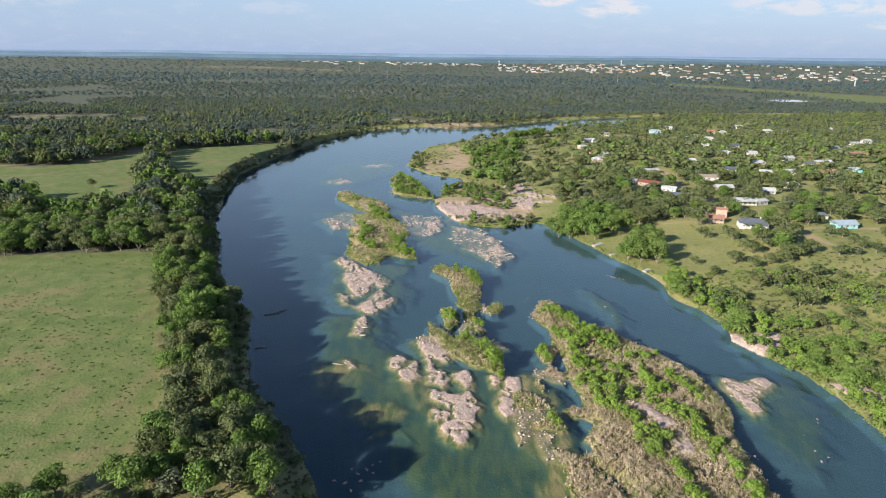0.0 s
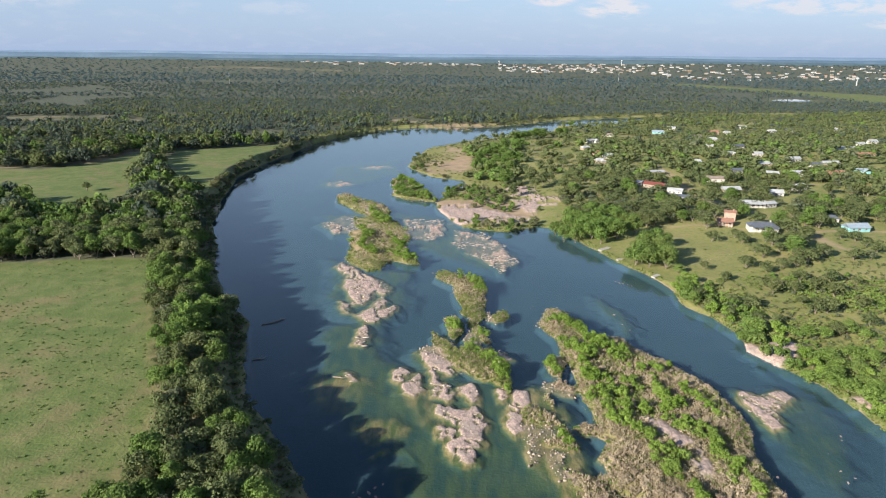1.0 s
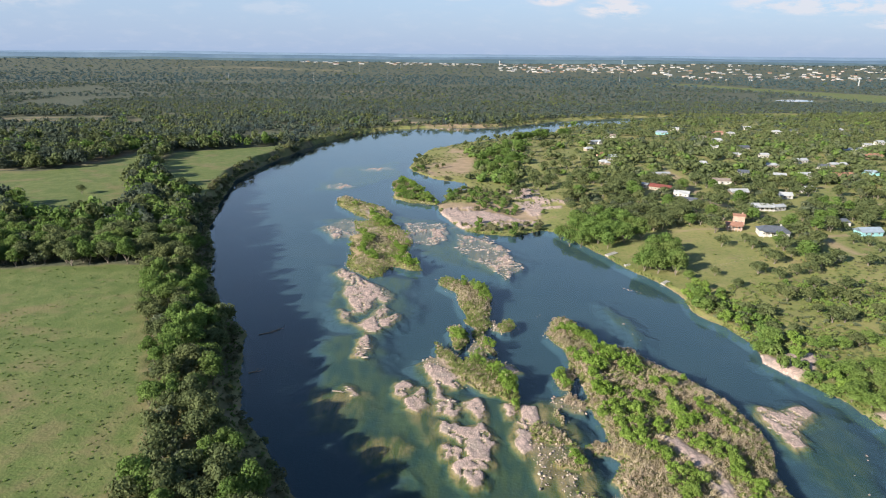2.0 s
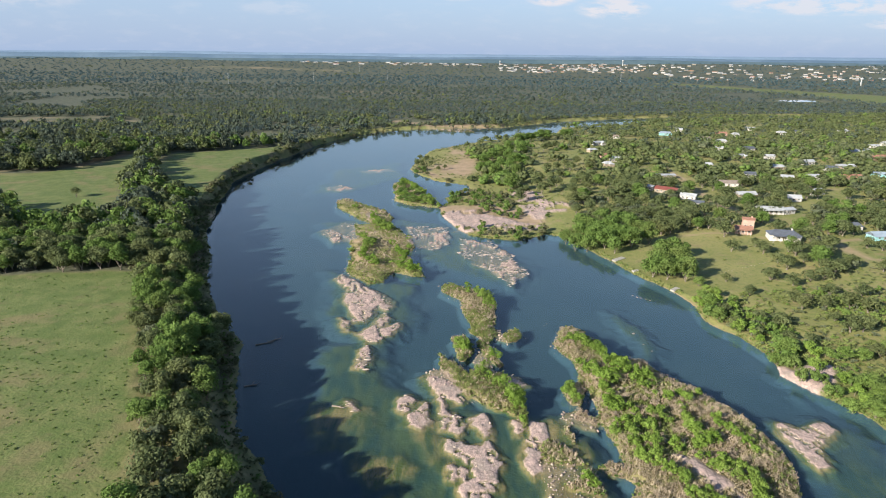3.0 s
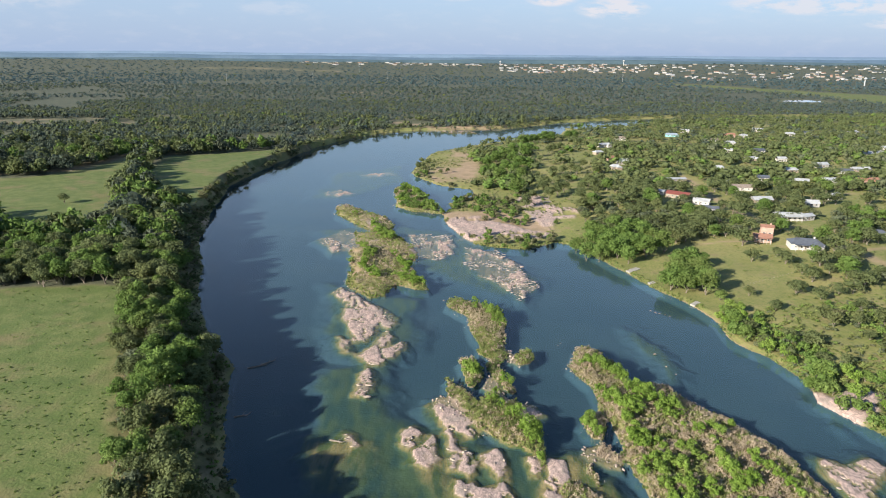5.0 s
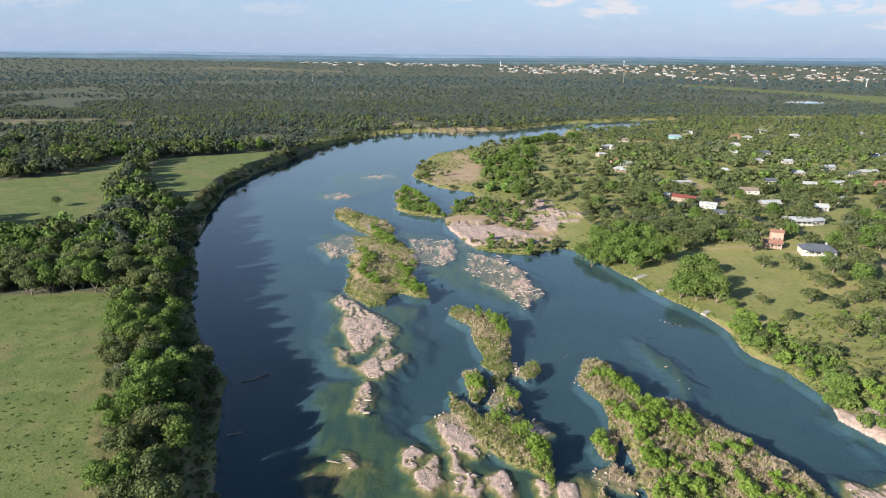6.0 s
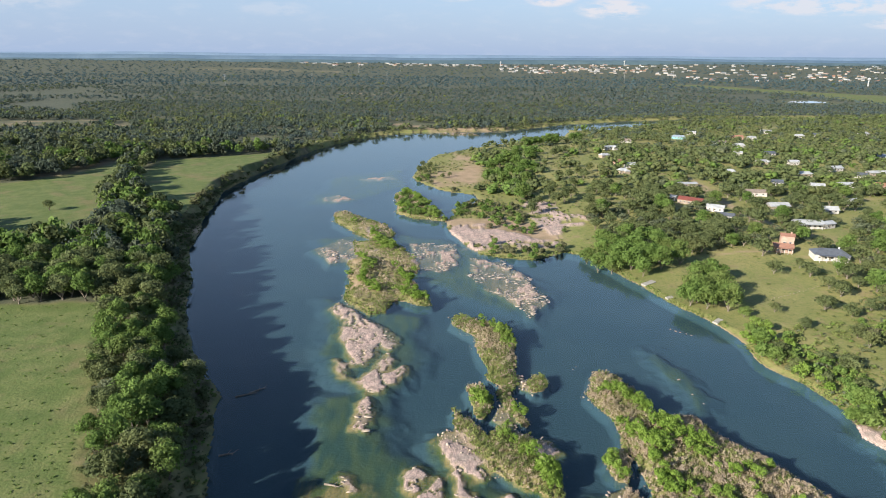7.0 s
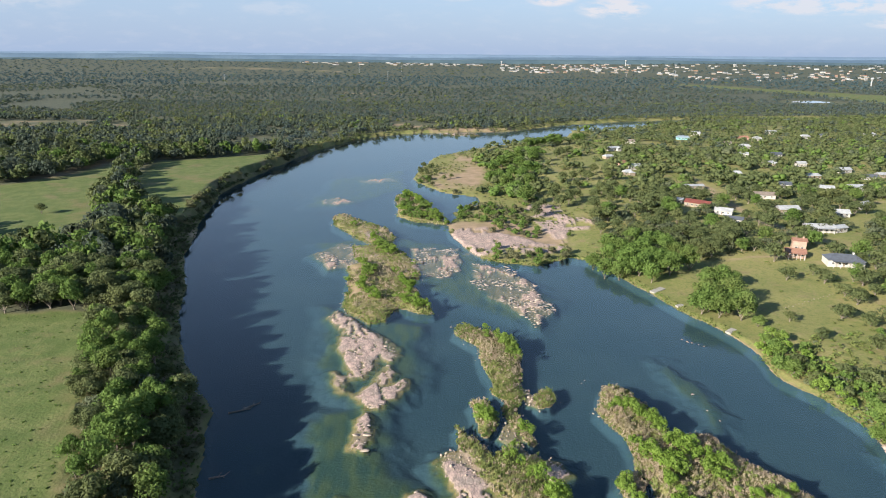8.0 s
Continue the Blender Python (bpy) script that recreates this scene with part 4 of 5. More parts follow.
def wooded_west(x, y):
    z, cov, d, main, west, isle = survey(x, y)
    open_ground = step(fbm(x, y, 120, 4, 81), 0.28, 0.42) * step(y, 560, 700)
    return (west > 0.5) * (isle == 0) * (main > 9) * off(x, y, FIELDS + CLEARINGS, 2) * (1 - 0.9 * open_ground)


def in_sight(x, y, spare=60):
    """The wedge of land that matters, well past the edges of the view."""
    return np.abs(x + 5) < 0.78 * y + spare


x, y = scatter(rng, -560, -40, 300, 760, 8.8, lambda x, y: wooded_west(x, y) * in_sight(x, y, 0))
taken = np.array([(a, b) for a, b, _, _ in near_belt])
free = np.min(np.hypot(x[:, None] - taken[:, 0], y[:, None] - taken[:, 1]), 1) > 5
woods("river_wood", x[free], y[free], 7, (("green oak", "tree", LEAF_PECAN, 0.2), ("dark oak", "tree", LEAF_OAK, 0.6), ("juniper", "tree", LEAF_CEDAR, 9)), "dense {} wood beside the pastures", (1.0, 1.8), 1.1)
x, y = scatter(rng, -960, 760, 760, 1150, 10.4, lambda x, y: wooded_west(x, y) * in_sight(x, y, 0))
# the bluest share of this wood carries painted haze
woods("north_wood", x, y, 8, (("green oak", "oak", LEAF_PECAN, -0.08), ("dark oak", "oak", LEAF_OAK, 0.2), ("juniper", "oak", LEAF_CEDAR, 0.7), ("haze-blue juniper", "cedar", LEAF_HAZE_BLUE, 9)), "dense {} wood beyond the pastures", (0.95, 1.6))


def band(y0, y1, across, along, wide, tall=0.9):
    """A stretch of far forest."""
    w = 0.78 * y1 + 60
    n = int(2 * w / across), max(int((y1 - y0) / along), 1)
    xs, ys = np.meshgrid(np.linspace(-w, w, n[0]), np.linspace(y0, y1, n[1], endpoint=False))
    x = (xs + rng.uniform(-0.5, 0.5, xs.shape) * across).ravel()
    y = (ys + rng.uniform(0, 1, ys.shape) * along).ravel()
    z, cov, d, main, west, isle = survey(x, y)
    keep = (main > 8) & off(x, y, CLEARINGS, 4) & in_sight(x, y) & (fbm(x, y, 260, 4, 83) < 0.36 + 0.2 * (y > 2500))
    town = (x > 0.02 * y) & (y > 2700) & (fbm(x, y, 160, 3, 84) > 0.22)
    keep &= ~town
    keep &= ~((x > 560) & (y < 1260) & (y < 1240))
    far = "clump" if y0 < 1400 else "hump"
    # each farther band takes more of the haze-tinted leaves
    woods("far_forest", x[keep], y[keep], along, (("oak", far, LEAF_OAK, 0.12 if y0 < 1400 else 0.0), ("juniper", far, LEAF_CEDAR, 0.65 if y0 < 1400 else 0.35 if y0 < 2000 else 0.05), ("haze-blue juniper", far, LEAF_HAZE_BLUE if y0 < 2000 else LEAF_HAZE_FAR, 9)), "far hazy {} forest to the horizon", wide, tall)


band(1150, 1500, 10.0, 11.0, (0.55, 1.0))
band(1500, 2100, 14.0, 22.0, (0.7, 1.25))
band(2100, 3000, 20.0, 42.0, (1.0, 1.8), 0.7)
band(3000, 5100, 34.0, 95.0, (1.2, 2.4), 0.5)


def wooded_east(x, y):
    z, cov, d, main, west, isle = survey(x, y)
    thick = np.where(y > 540, 1.0, np.where(y < 340, 0.95, 0.72)) * (0.42 + 0.75 * step(fbm(x, y, 55, 3, 91), -0.35, 0.25))
    meadow = near_ring(x, y, [(53, 793), (147, 864), (137, 765), (175, 787), (128, 622), (150, 608), (145, 560), (91, 507), (73, 506), (63, 558), (78, 619), (90, 762)], 8, 10)
    thick = np.maximum(thick, 1.4 * near_ring(x, y, [(72, 408), (70, 450), (110, 470), (180, 450), (182, 418), (140, 412)], 5, 6))
    thick = thick * (1 - 0.75 * near_ring(x, y, [(205, 320), (213, 398), (300, 402), (310, 320)], 6, 6))
    thick = thick * (1 - 0.8 * meadow) * (1 - near_ring(x, y, LAWN, 4)) * (1 - cov["sand"])
    return (west <= 0.5) * (isle == 0) * (main > 12) * thick * clear_of_houses(x, y, 7.5)


# brush along the upper river's far shore
x, y = scatter(rng, -200, 520, 690, 1270, 5.6)
z, cov, d, main, west, isle = survey(x, y)
keep = (west > 0.5) & (isle == 0) & (main > 0.6) & (main < np.where(y < 920, 16, 42)) & (rng.uniform(0, 1, x.shape) < np.where(y < 920, 0.6, 0.3) + 0.7 * step(fbm(x, y, 35, 3, 161), -0.2, 0.3))
grown = np.where(y < 920, 1.3, 1.0)
s = np.stack([x, y, z - 0.1, grown * rng.uniform(0.35, 0.9, x.shape), grown * rng.uniform(0.3, 0.8, x.shape), rng.uniform(0, 6.3, x.shape)], 1)[keep]
half = rng.uniform(0, 1, len(s)) < 0.6
many("upper_shore_thicket", s[half], FAR["oak"], LEAF_OAK, "dark green thicket along the upper river", "undergrowth")
many("upper_shore_brush", s[~half], FAR["oak"], LEAF_SAGE, "grey-green brush along the upper river", "undergrowth")

# scattered trees of the settled bank
x, y = scatter(rng, 90, 330, 190, 560, 9.2, lambda x, y: wooded_east(x, y) * in_sight(x, y, 20) * np.where(y < 335, 0.18, 1.0))
z = survey(x, y)[0]
for k in range(min(len(x), 480)):
    u = rng.uniform()
    if y[k] < 335:
        plant("scrub_bush" if u < 0.4 else "green_bush", k, x[k], y[k], z[k], rng.uniform(0.6, 1.5), rng.uniform(0, 6.3), "low grey-green bush on the dry grassland", "settled bank plants")
    elif u < 0.62:
        plant("live_oak", k, x[k], y[k], z[k], rng.uniform(0.9, 1.5), rng.uniform(0, 6.3), "round dark green oak on the grassy slope", "settled bank plants", 0.85)
    elif u < 0.74:
        plant("pecan_tree", k, x[k], y[k], z[k], rng.uniform(0.7, 1.0), rng.uniform(0, 6.3), "leafy bright green tree on the grassy slope", "settled bank plants")
    else:
        plant("juniper", k, x[k], y[k], z[k], rng.uniform(1.0, 1.7), rng.uniform(0, 6.3), "grey-green juniper on the grassy slope", "settled bank plants", 0.85)
x, y = scatter(rng, 20, 700, 545, 780, 9.8, lambda x, y: wooded_east(x, y) * in_sight(x, y, 20) * ((y > 560) | (x > 330)))
woods("village_wood", x, y, 9, (("bright green", "round", LEAF_PECAN, 0.12), ("oak", "round", LEAF_OAK, 0.85), ("juniper", "round", LEAF_SAGE, 9)), "leafy {} trees between the houses", (0.7, 1.5), 0.85)
x, y = scatter(rng, 20, 1100, 780, 1260, 10.4, lambda x, y: wooded_east(x, y) * in_sight(x, y, 20))
woods("village_wood", x, y, 9, (("bright green", "oak", LEAF_PECAN, 0.0), ("oak", "oak", LEAF_OAK, 0.8), ("juniper", "oak", LEAF_CEDAR, 9)), "leafy {} trees between the houses", (0.85, 1.6), 0.8)
x, y = scatter(rng, 330, 460, 330, 560, 9.4, lambda x, y: wooded_east(x, y) * in_sight(x, y, 20))
woods("slope_wood", x, y, 9, (("oak", "round", LEAF_OAK, 0.8), ("juniper", "round", LEAF_SAGE, 9)), "{} trees on the slope behind the houses", (0.75, 1.4))


def stand(kind, spots, low, high, label, group, tall=1.0):
    """Trees at known spots."""
    for k, (px, py) in enumerate(spots):
        plant(kind, k, px, py, ground_z(px, py), rng.uniform(low, high), rng.uniform(0, 6.3), label, group, tall)


# tall trees along the settled bank
stand("pecan_tree", [(69, 407), (72, 394), (78, 388), (77, 410), (84, 399), (88, 388), (91, 378), (90, 410), (95, 406), (98, 393), (103, 398), (103, 387), (87, 424), (96, 432), (105, 429), (111, 421), (114, 411), (82, 428), (115, 394),
                     (101, 339), (105, 342), (107, 335), (112, 340), (106, 352), (113, 352), (117, 347), (115, 332), (114, 366), (120, 366), (126, 368)],
      0.75, 1.1, "tall bright green pecan tree by the river lawn", "tall lawn trees")
stand("shore_tree", [(118, 246), (126, 254), (138, 249), (143, 246), (149, 245), (161, 249), (165, 245), (127, 214), (131, 209), (140, 220), (145, 216), (135, 205), (143, 208), (137, 196), (155, 224), (139, 225), (142, 199),
                    (115, 311), (114, 299), (112, 284), (119, 325), (135, 212), (149, 226), (151, 210), (167, 227), (146, 193)],
      0.55, 0.9, "rounded bright green tree on the settled river bank", "settled bank trees", 0.7)
stand("live_oak", [(131, 263), (138, 260), (117, 278), (121, 268), (134, 329), (138, 312), (156, 330), (153, 294), (154, 303), (163, 294), (159, 280), (173, 309), (174, 294), (179, 289), (187, 307), (197, 302), (182, 274), (160, 270),
                   (165, 270), (202, 285), (196, 266), (116, 289), (129, 283), (134, 276), (174, 256), (157, 248)],
      0.65, 1.15, "dark green oak with a spreading crown on the dry grassland", "grassland oaks", 0.8)
stand("live_oak", [(172, 355), (172, 345), (164, 323), (174, 327), (182, 329), (192, 336), (186, 355), (203, 375), (212, 378), (172, 371), (157, 377), (235, 379), (240, 374), (239, 362), (239, 352), (173, 383),
                   (240, 342), (265, 374)],
      0.8, 1.2, "broad grey-green oak at the edge of the lawn", "lawn oaks", 0.8)
stand("pecan_tree", [(36, 623), (39, 594), (46, 580), (55, 624), (63, 657), (33, 672), (43, 691), (53, 711), (64, 732), (72, 657), (52, 568), (48, 543), (28, 622), (75, 712), (49, 656), (60, 690), (58, 600)],
      0.9, 1.25, "tall dense green tree in the meadow grove", "meadow grove")
stand("live_oak", [(101, 552), (109, 565), (111, 553), (120, 571), (87, 552), (80, 539), (71, 528), (70, 551), (96, 591), (89, 620), (98, 620), (108, 637), (111, 621), (103, 736), (108, 750), (120, 764), (58, 527), (51, 505), (76, 576),
                   (118, 553), (125, 541), (130, 530), (128, 622), (123, 654), (136, 509), (132, 519)],
      0.9, 1.4, "round green oak standing in the river meadow", "meadow oaks")
stand("pecan_tree", [(92, 838), (100, 842), (108, 846), (116, 850), (84, 832), (124, 852), (150, 880), (158, 884)], 0.8, 1.1, "green tree in the row by the upper river", "upper shore trees")
stand("live_oak", [(-268, 474)], 0.9, 0.9, "single dark green tree in the pasture", "")

# bushes at the water's edge of the settled bank
x, y = scatter(rng, 50, 175, 150, 430, 4.6)
z, cov, d, main, west, isle = survey(x, y)
keep = (west <= 0.5) & (isle == 0) & (main > 2) & (main < 17) & (y < 318) & (cov["sand"] < 0.5) & (rng.uniform(0, 1, x.shape) < 0.8)
for k, (px, py, pz) in enumerate(list(zip(x[keep], y[keep], z[keep]))[:240]):
    plant("willow_bush" if rng.uniform() < 0.45 else "green_bush", k, px, py, pz, rng.uniform(0.7, 1.7), rng.uniform(0, 6.3), "bright green bush at the water's edge", "shore bushes")


# islands: willows, sedge and dry reeds
def isle_spots(gap, inland, chance):
    x, y = scatter(rng, -95, 130, 90, 590, gap)
    z, cov, d, main, west, isle = survey(x, y)
    keep = (isle > 0) & (d > inland) & (rng.uniform(0, 1, x.shape) < chance * np.where((y > 402) & (y < 530), 0.3, np.where((y > 326) & (y < 410) & (x < -14), 0.55, 1.0))) & (cov["rock"] < 0.6) & (cov["sand"] < 0.62)
    return x[keep], y[keep], z[keep]


WILLOW_ROWS = []


def willow_row(width, *line):
    WILLOW_ROWS.append((width, list(line)))


willow_row(5, (45, 261), (50, 256), (54, 250))
willow_row(6, (44, 240), (48, 236), (51, 229))
willow_row(9, (56, 239), (60, 236), (62, 229))
willow_row(4, (49, 224), (48, 209))
willow_row(5, (52, 212), (53, 206), (56, 200))
willow_row(9, (48, 201), (49, 194), (52, 189))
willow_row(4, (64, 227), (67, 217))
willow_row(5, (61, 208), (65, 204))
willow_row(4, (80, 224), (79, 217))
willow_row(4, (70, 206), (71, 197), (73, 192))
willow_row(6, (51, 184), (56, 178), (59, 170), (63, 166))
willow_row(4, (68, 190), (68, 183), (70, 179))
willow_row(3.5, (79, 204), (82, 194), (85, 186))
willow_row(5, (73, 182), (76, 175), (76, 164), (75, 156))
willow_row(6, (57, 163), (61, 159), (63, 155), (65, 149), (66, 130))
willow_row(4, (58, 195), (62, 190))
willow_row(4, (73, 218), (72, 210))
willow_row(3, (89, 205), (89, 199))
willow_row(5, (78, 162), (79, 155), (80, 140))
willow_row(5, (37, 223), (40, 218))
willow_row(5, (6, 316), (13, 310), (17, 295))
willow_row(5, (0, 259), (3, 250))
willow_row(4, (8, 236), (9, 232))
willow_row(4, (12, 227), (16, 225))
willow_row(5, (17, 217), (20, 209), (20, 203))
willow_row(3, (11, 271), (14, 262), (12, 257))
willow_row(2.5, (14, 249), (16, 243))
willow_row(3, (34, 182), (35, 174))
x, y, z = isle_spots(2.0, 0.8, 0.85)
# the willows stand in rows along the current
lines = fbm(0.94 * x + 0.33 * y, 0.30 * (0.94 * y - 0.33 * x), 9, 3, 95)
keep = (y > 330) & (lines > np.where(y < 420, -0.02, -0.1)) & (y < 412) & (rng.uniform(0, 1, x.shape) < 0.6)
keep |= (y > 412) & (lines > 0.22)
thin = rng.uniform(0, 1, x.shape) < 0.75
for width, line in WILLOW_ROWS:
    keep |= (y < 330) & (from_line(x, y, line) < np.where(x < 30, 0.55, 0.40) * width + 1.8 * lines - 0.15) & thin
order = np.argsort(y[keep])
x, y, z = x[keep][order], y[keep][order], z[keep][order]
for k in range(min(len(x), 210)):
    plant("willow_bush", k, x[k], y[k], z[k], (1.5 if x[k] < 30 else 1.0) * rng.uniform(0.5, 1.25), rng.uniform(0, 6.3), "bright green willow bush on the river island", "island willows")
s = np.stack([x, y, z, rng.uniform(0.9, 1.7, x.shape), rng.uniform(0.9, 1.6, x.shape), rng.uniform(0, 6.3, x.shape)], 1)[210:]
many("willow_thicket", s, [m[2][:1200] for m in KINDS["willow_bush"]], LEAF_WILLOW, "bright green willow thicket on the upper islands", "willows")
TUFTS = [reed_tuft(np.random.default_rng(700 + k), 0.8, 1.3, 22, 0.07) for k in range(3)] + [leaf_cloud(np.random.default_rng(720 + k), 0.95, 0.0, 1.25, 4, 6, 0.24) for k in range(4)]
x, y, z = isle_spots(1.05, 0.5, 0.9)
s = np.stack([x, y, z - 0.05, rng.uniform(0.7, 1.3, x.shape), rng.uniform(0.6, 1.5, x.shape), rng.uniform(0, 6.3, x.shape)], 1)
green = fbm(x, y, 18, 3, 97) + 0.3 * rng.normal(size=x.shape) + np.where(x < 30, np.where(y > 330, -0.02, 0.14), -0.18) > 0.1
x, y, z = isle_spots(2.3, 1.0, 0.6)
keep = (fbm(x, y, 12, 3, 98) > -0.15) & (y < 330) & (x > 30)
bush_spots = np.stack([x, y, z - 0.1, rng.uniform(0.5, 1.1, x.shape), rng.uniform(0.45, 0.85, x.shape), rng.uniform(0, 6.3, x.shape)], 1)[keep]
fine_bush = [leaf_cloud(np.random.default_rng(730 + k), 1.9, 0.0, 2.5, 14, 14, 0.22) for k in range(5)]
many("dry_scrub", bush_spots, fine_bush, REED, "soft grey-brown dry scrub on the long river island", "scrub")
many("dry_reeds", s[~green], TUFTS, REED, "dry straw-brown reeds on the river islands", "reeds")
many("green_sedge", s[green], TUFTS, SEDGE, "green sedge on the river islands", "sedge")


# ---- houses ----
WALL_WHITE = plain_material("white_siding", (0.40, 0.37, 0.33), (0.32, 0.295, 0.26), 0.6)
WALL_PINK = plain_material("pink_stucco", (0.36, 0.235, 0.175), (0.29, 0.19, 0.145), 0.6)
WALL_TAN = plain_material("tan_stone", (0.25, 0.20, 0.145), (0.19, 0.155, 0.11), 0.8)
WALL_TEAL = plain_material("turquoise_siding", (0.20, 0.38, 0.37), (0.16, 0.31, 0.31), 0.6)
ROOF_BLUE = plain_material("pale_blue_metal_roof", (0.21, 0.25, 0.28), (0.17, 0.20, 0.23), 0.5, 0.5)
ROOF_GREY = plain_material("grey_metal_roof", (0.078, 0.085, 0.098), (0.06, 0.064, 0.073), 0.5, 0.5)
ROOF_WHITE = plain_material("white_metal_roof", (0.31, 0.31, 0.30), (0.23, 0.23, 0.225), 0.5, 0.45)
ROOF_RED = plain_material("red_metal_roof", (0.15, 0.045, 0.032), (0.115, 0.036, 0.028), 0.5, 0.55)
ROOF_TILE = plain_material("terracotta_roof", (0.26, 0.13, 0.085), (0.20, 0.10, 0.066), 0.7)
ROOF_BROWN = plain_material("brown_shingle_roof", (0.19, 0.15, 0.12), (0.13, 0.105, 0.085), 0.8)
GLASS = plain_material("dark_window_glass", (0.03, 0.035, 0.04), (0.05, 0.055, 0.06), 1.0, 0.08)
TRIM = plain_material("white_trim", (0.40, 0.38, 0.35), (0.34, 0.32, 0.30), 1.0)


def box(bm, x0, x1, y0, y1, z0, z1):
    v = [bm.verts.new(p) for p in ((x0, y0, z0), (x1, y0, z0), (x1, y1, z0), (x0, y1, z0), (x0, y0, z1), (x1, y0, z1), (x1, y1, z1), (x0, y1, z1))]
    for f in ((0, 3, 2, 1), (4, 5, 6, 7), (0, 1, 5, 4), (1, 2, 6, 5), (2, 3, 7, 6), (3, 0, 4, 7)):
        bm.faces.new([v[i] for i in f])


def gable(bm, long, wide, eave, rise, over=0.5, thick=0.18, hip=0.0):
    """A pitched roof with thickness; hip draws the ridge's ends in."""
    a, b = long / 2 + over, wide / 2 + over
    drop = rise * over / (wide / 2)
    lower = [(-a, -b, eave - drop), (a, -b, eave - drop), (a, b, eave - drop), (-a, b, eave - drop), (-a + hip, 0, eave + rise), (a - hip, 0, eave + rise)]
    lo = [bm.verts.new(p) for p in lower]
    hi = [bm.verts.new((p[0], p[1], p[2] + thick)) for p in lower]
    for q in (hi, lo):
        for f in ((0, 1, 5, 4), (2, 3, 4, 5), (1, 2, 5), (3, 0, 4)):
            bm.faces.new([q[i] for i in (f if q is hi else f[::-1])])
    for i, j in ((0, 1), (1, 2), (2, 3), (3, 0)):
        bm.faces.new((lo[i], lo[j], hi[j], hi[i]))


def house(x, y, turn, long, wide, eave, rise, wall, roof, label, hip=0.0, wing=None, porch=False, chimney=False, windows=4):
    """A house: an Empty with walls, roof, windows, door and what it has besides."""
    base = new("house")
    bm = bmesh.new()
    box(bm, -long / 2, long / 2, -wide / 2, wide / 2, -1.2, eave)
    if hip < 0.1:
        for end in (-1, 1):
            v = [bm.verts.new(p) for p in ((end * long / 2, -wide / 2, eave), (end * long / 2, wide / 2, eave), (end * long / 2, 0, eave + rise - 0.05))]
            bm.faces.new(v if end > 0 else v[::-1])
    part("wall", bm, wall, base)
    bm = bmesh.new()
    gable(bm, long, wide, eave, rise, 0.55, 0.18, hip)
    part("roof", bm, roof, base)
    if wing:
        wx0, wlong, wwide, weave, wrise = wing
        bm = bmesh.new()
        box(bm, wx0 - wwide / 2, wx0 + wwide / 2, -wide / 2 - wlong, -wide / 2 - 0.003, -1.2, weave)
        part("wing_wall", bm, wall, base)
        bm = bmesh.new()
        gable(bm, wlong + wide * 0.4, wwide, weave, wrise, 0.4, 0.16, min(hip, wwide / 2))
        bmesh.ops.transform(bm, matrix=pose(wx0, -wide / 2 - wlong / 2 + wide * 0.2, 0, 0, 0, 90), verts=bm.verts)
        part("wing_roof", bm, roof, base)
    for side in (-1, 1):
        for k in range(windows):
            wx = (-0.5 + (k + 0.5) / windows) * long * 0.9
            bm = bmesh.new()
            box(bm, wx - 0.75, wx + 0.75, side * (wide / 2 + 0.03) - 0.06, side * (wide / 2 + 0.03) + 0.06, 0.85, 2.15)
            frame_of = part("window", bm, TRIM, base)
            bm = bmesh.new()
            box(bm, wx - 0.63, wx + 0.63, side * (wide / 2 + 0.10) - 0.02, side * (wide / 2 + 0.10) + 0.02, 0.97, 2.03)
            part("pane", bm, GLASS, frame_of)
    bm = bmesh.new()
    box(bm, -long * 0.06 - 0.5, -long * 0.06 + 0.5, -wide / 2 - 0.10, -wide / 2 - 0.01, 0.0, 2.1)
    part("door", bm, ROOF_BROWN, base)
    if porch:
        bm = bmesh.new()
        box(bm, -long * 0.42, long * 0.42, -wide / 2 - 3.4, -wide / 2 - 0.4, eave - 0.25, eave - 0.05)
        part("porch_roof", bm, roof, base)
        for k in range(5):
            px = -long * 0.4 + k * long * 0.2
            bm = bmesh.new()
            box(bm, px - 0.12, px + 0.12, -wide / 2 - 3.3, -wide / 2 - 3.06, -1.0, eave - 0.25)
            part("post", bm, TRIM, base)
    if chimney:
        bm = bmesh.new()
        box(bm, long * 0.22, long * 0.22 + 0.9, -0.4, 0.5, eave, eave + rise + 1.2)
        part("chimney", bm, wall, base)
    base.matrix_basis = pose(x, y, ground_z(x, y) + 0.5, 0, 0, turn) @ Matrix.Diagonal((0.85, 0.85, 0.85, 1))
    return tagged(base, label, "house", "village houses")


# x, y, turn, long, wide, eave, rise, wall, roof, label, extras
house(169, 525, -38, 20, 9, 3.2, 2.0, WALL_TAN, ROOF_RED, "low house with a red metal roof among oaks", windows=5)
house(159, 538, -35, 9, 7, 3.0, 1.0, WALL_WHITE, ROOF_WHITE, "small shed with a white metal roof beside the red house", windows=2)
house(187, 588, 5, 22, 9, 3.0, 0.9, WALL_TAN, ROOF_WHITE, "long low building with a pale flat roof", windows=5)
house(178, 503, -30, 13, 8, 3.0, 1.8, WALL_WHITE, ROOF_WHITE, "white house with a white metal roof by the road", windows=3)
house(175, 481, -30, 14, 8, 2.9, 1.6, WALL_WHITE, ROOF_GREY, "small house with a grey roof under oaks", windows=3)
house(222, 505, 4, 16, 9, 4.4, 2.2, WALL_TAN, ROOF_WHITE, "tan house with a broad white roof beside the road", windows=3)
house(219, 461, -5, 19, 9, 3.4, 1.8, WALL_WHITE, ROOF_WHITE, "white house with red-brown porch posts and a pale roof", porch=True, windows=5)
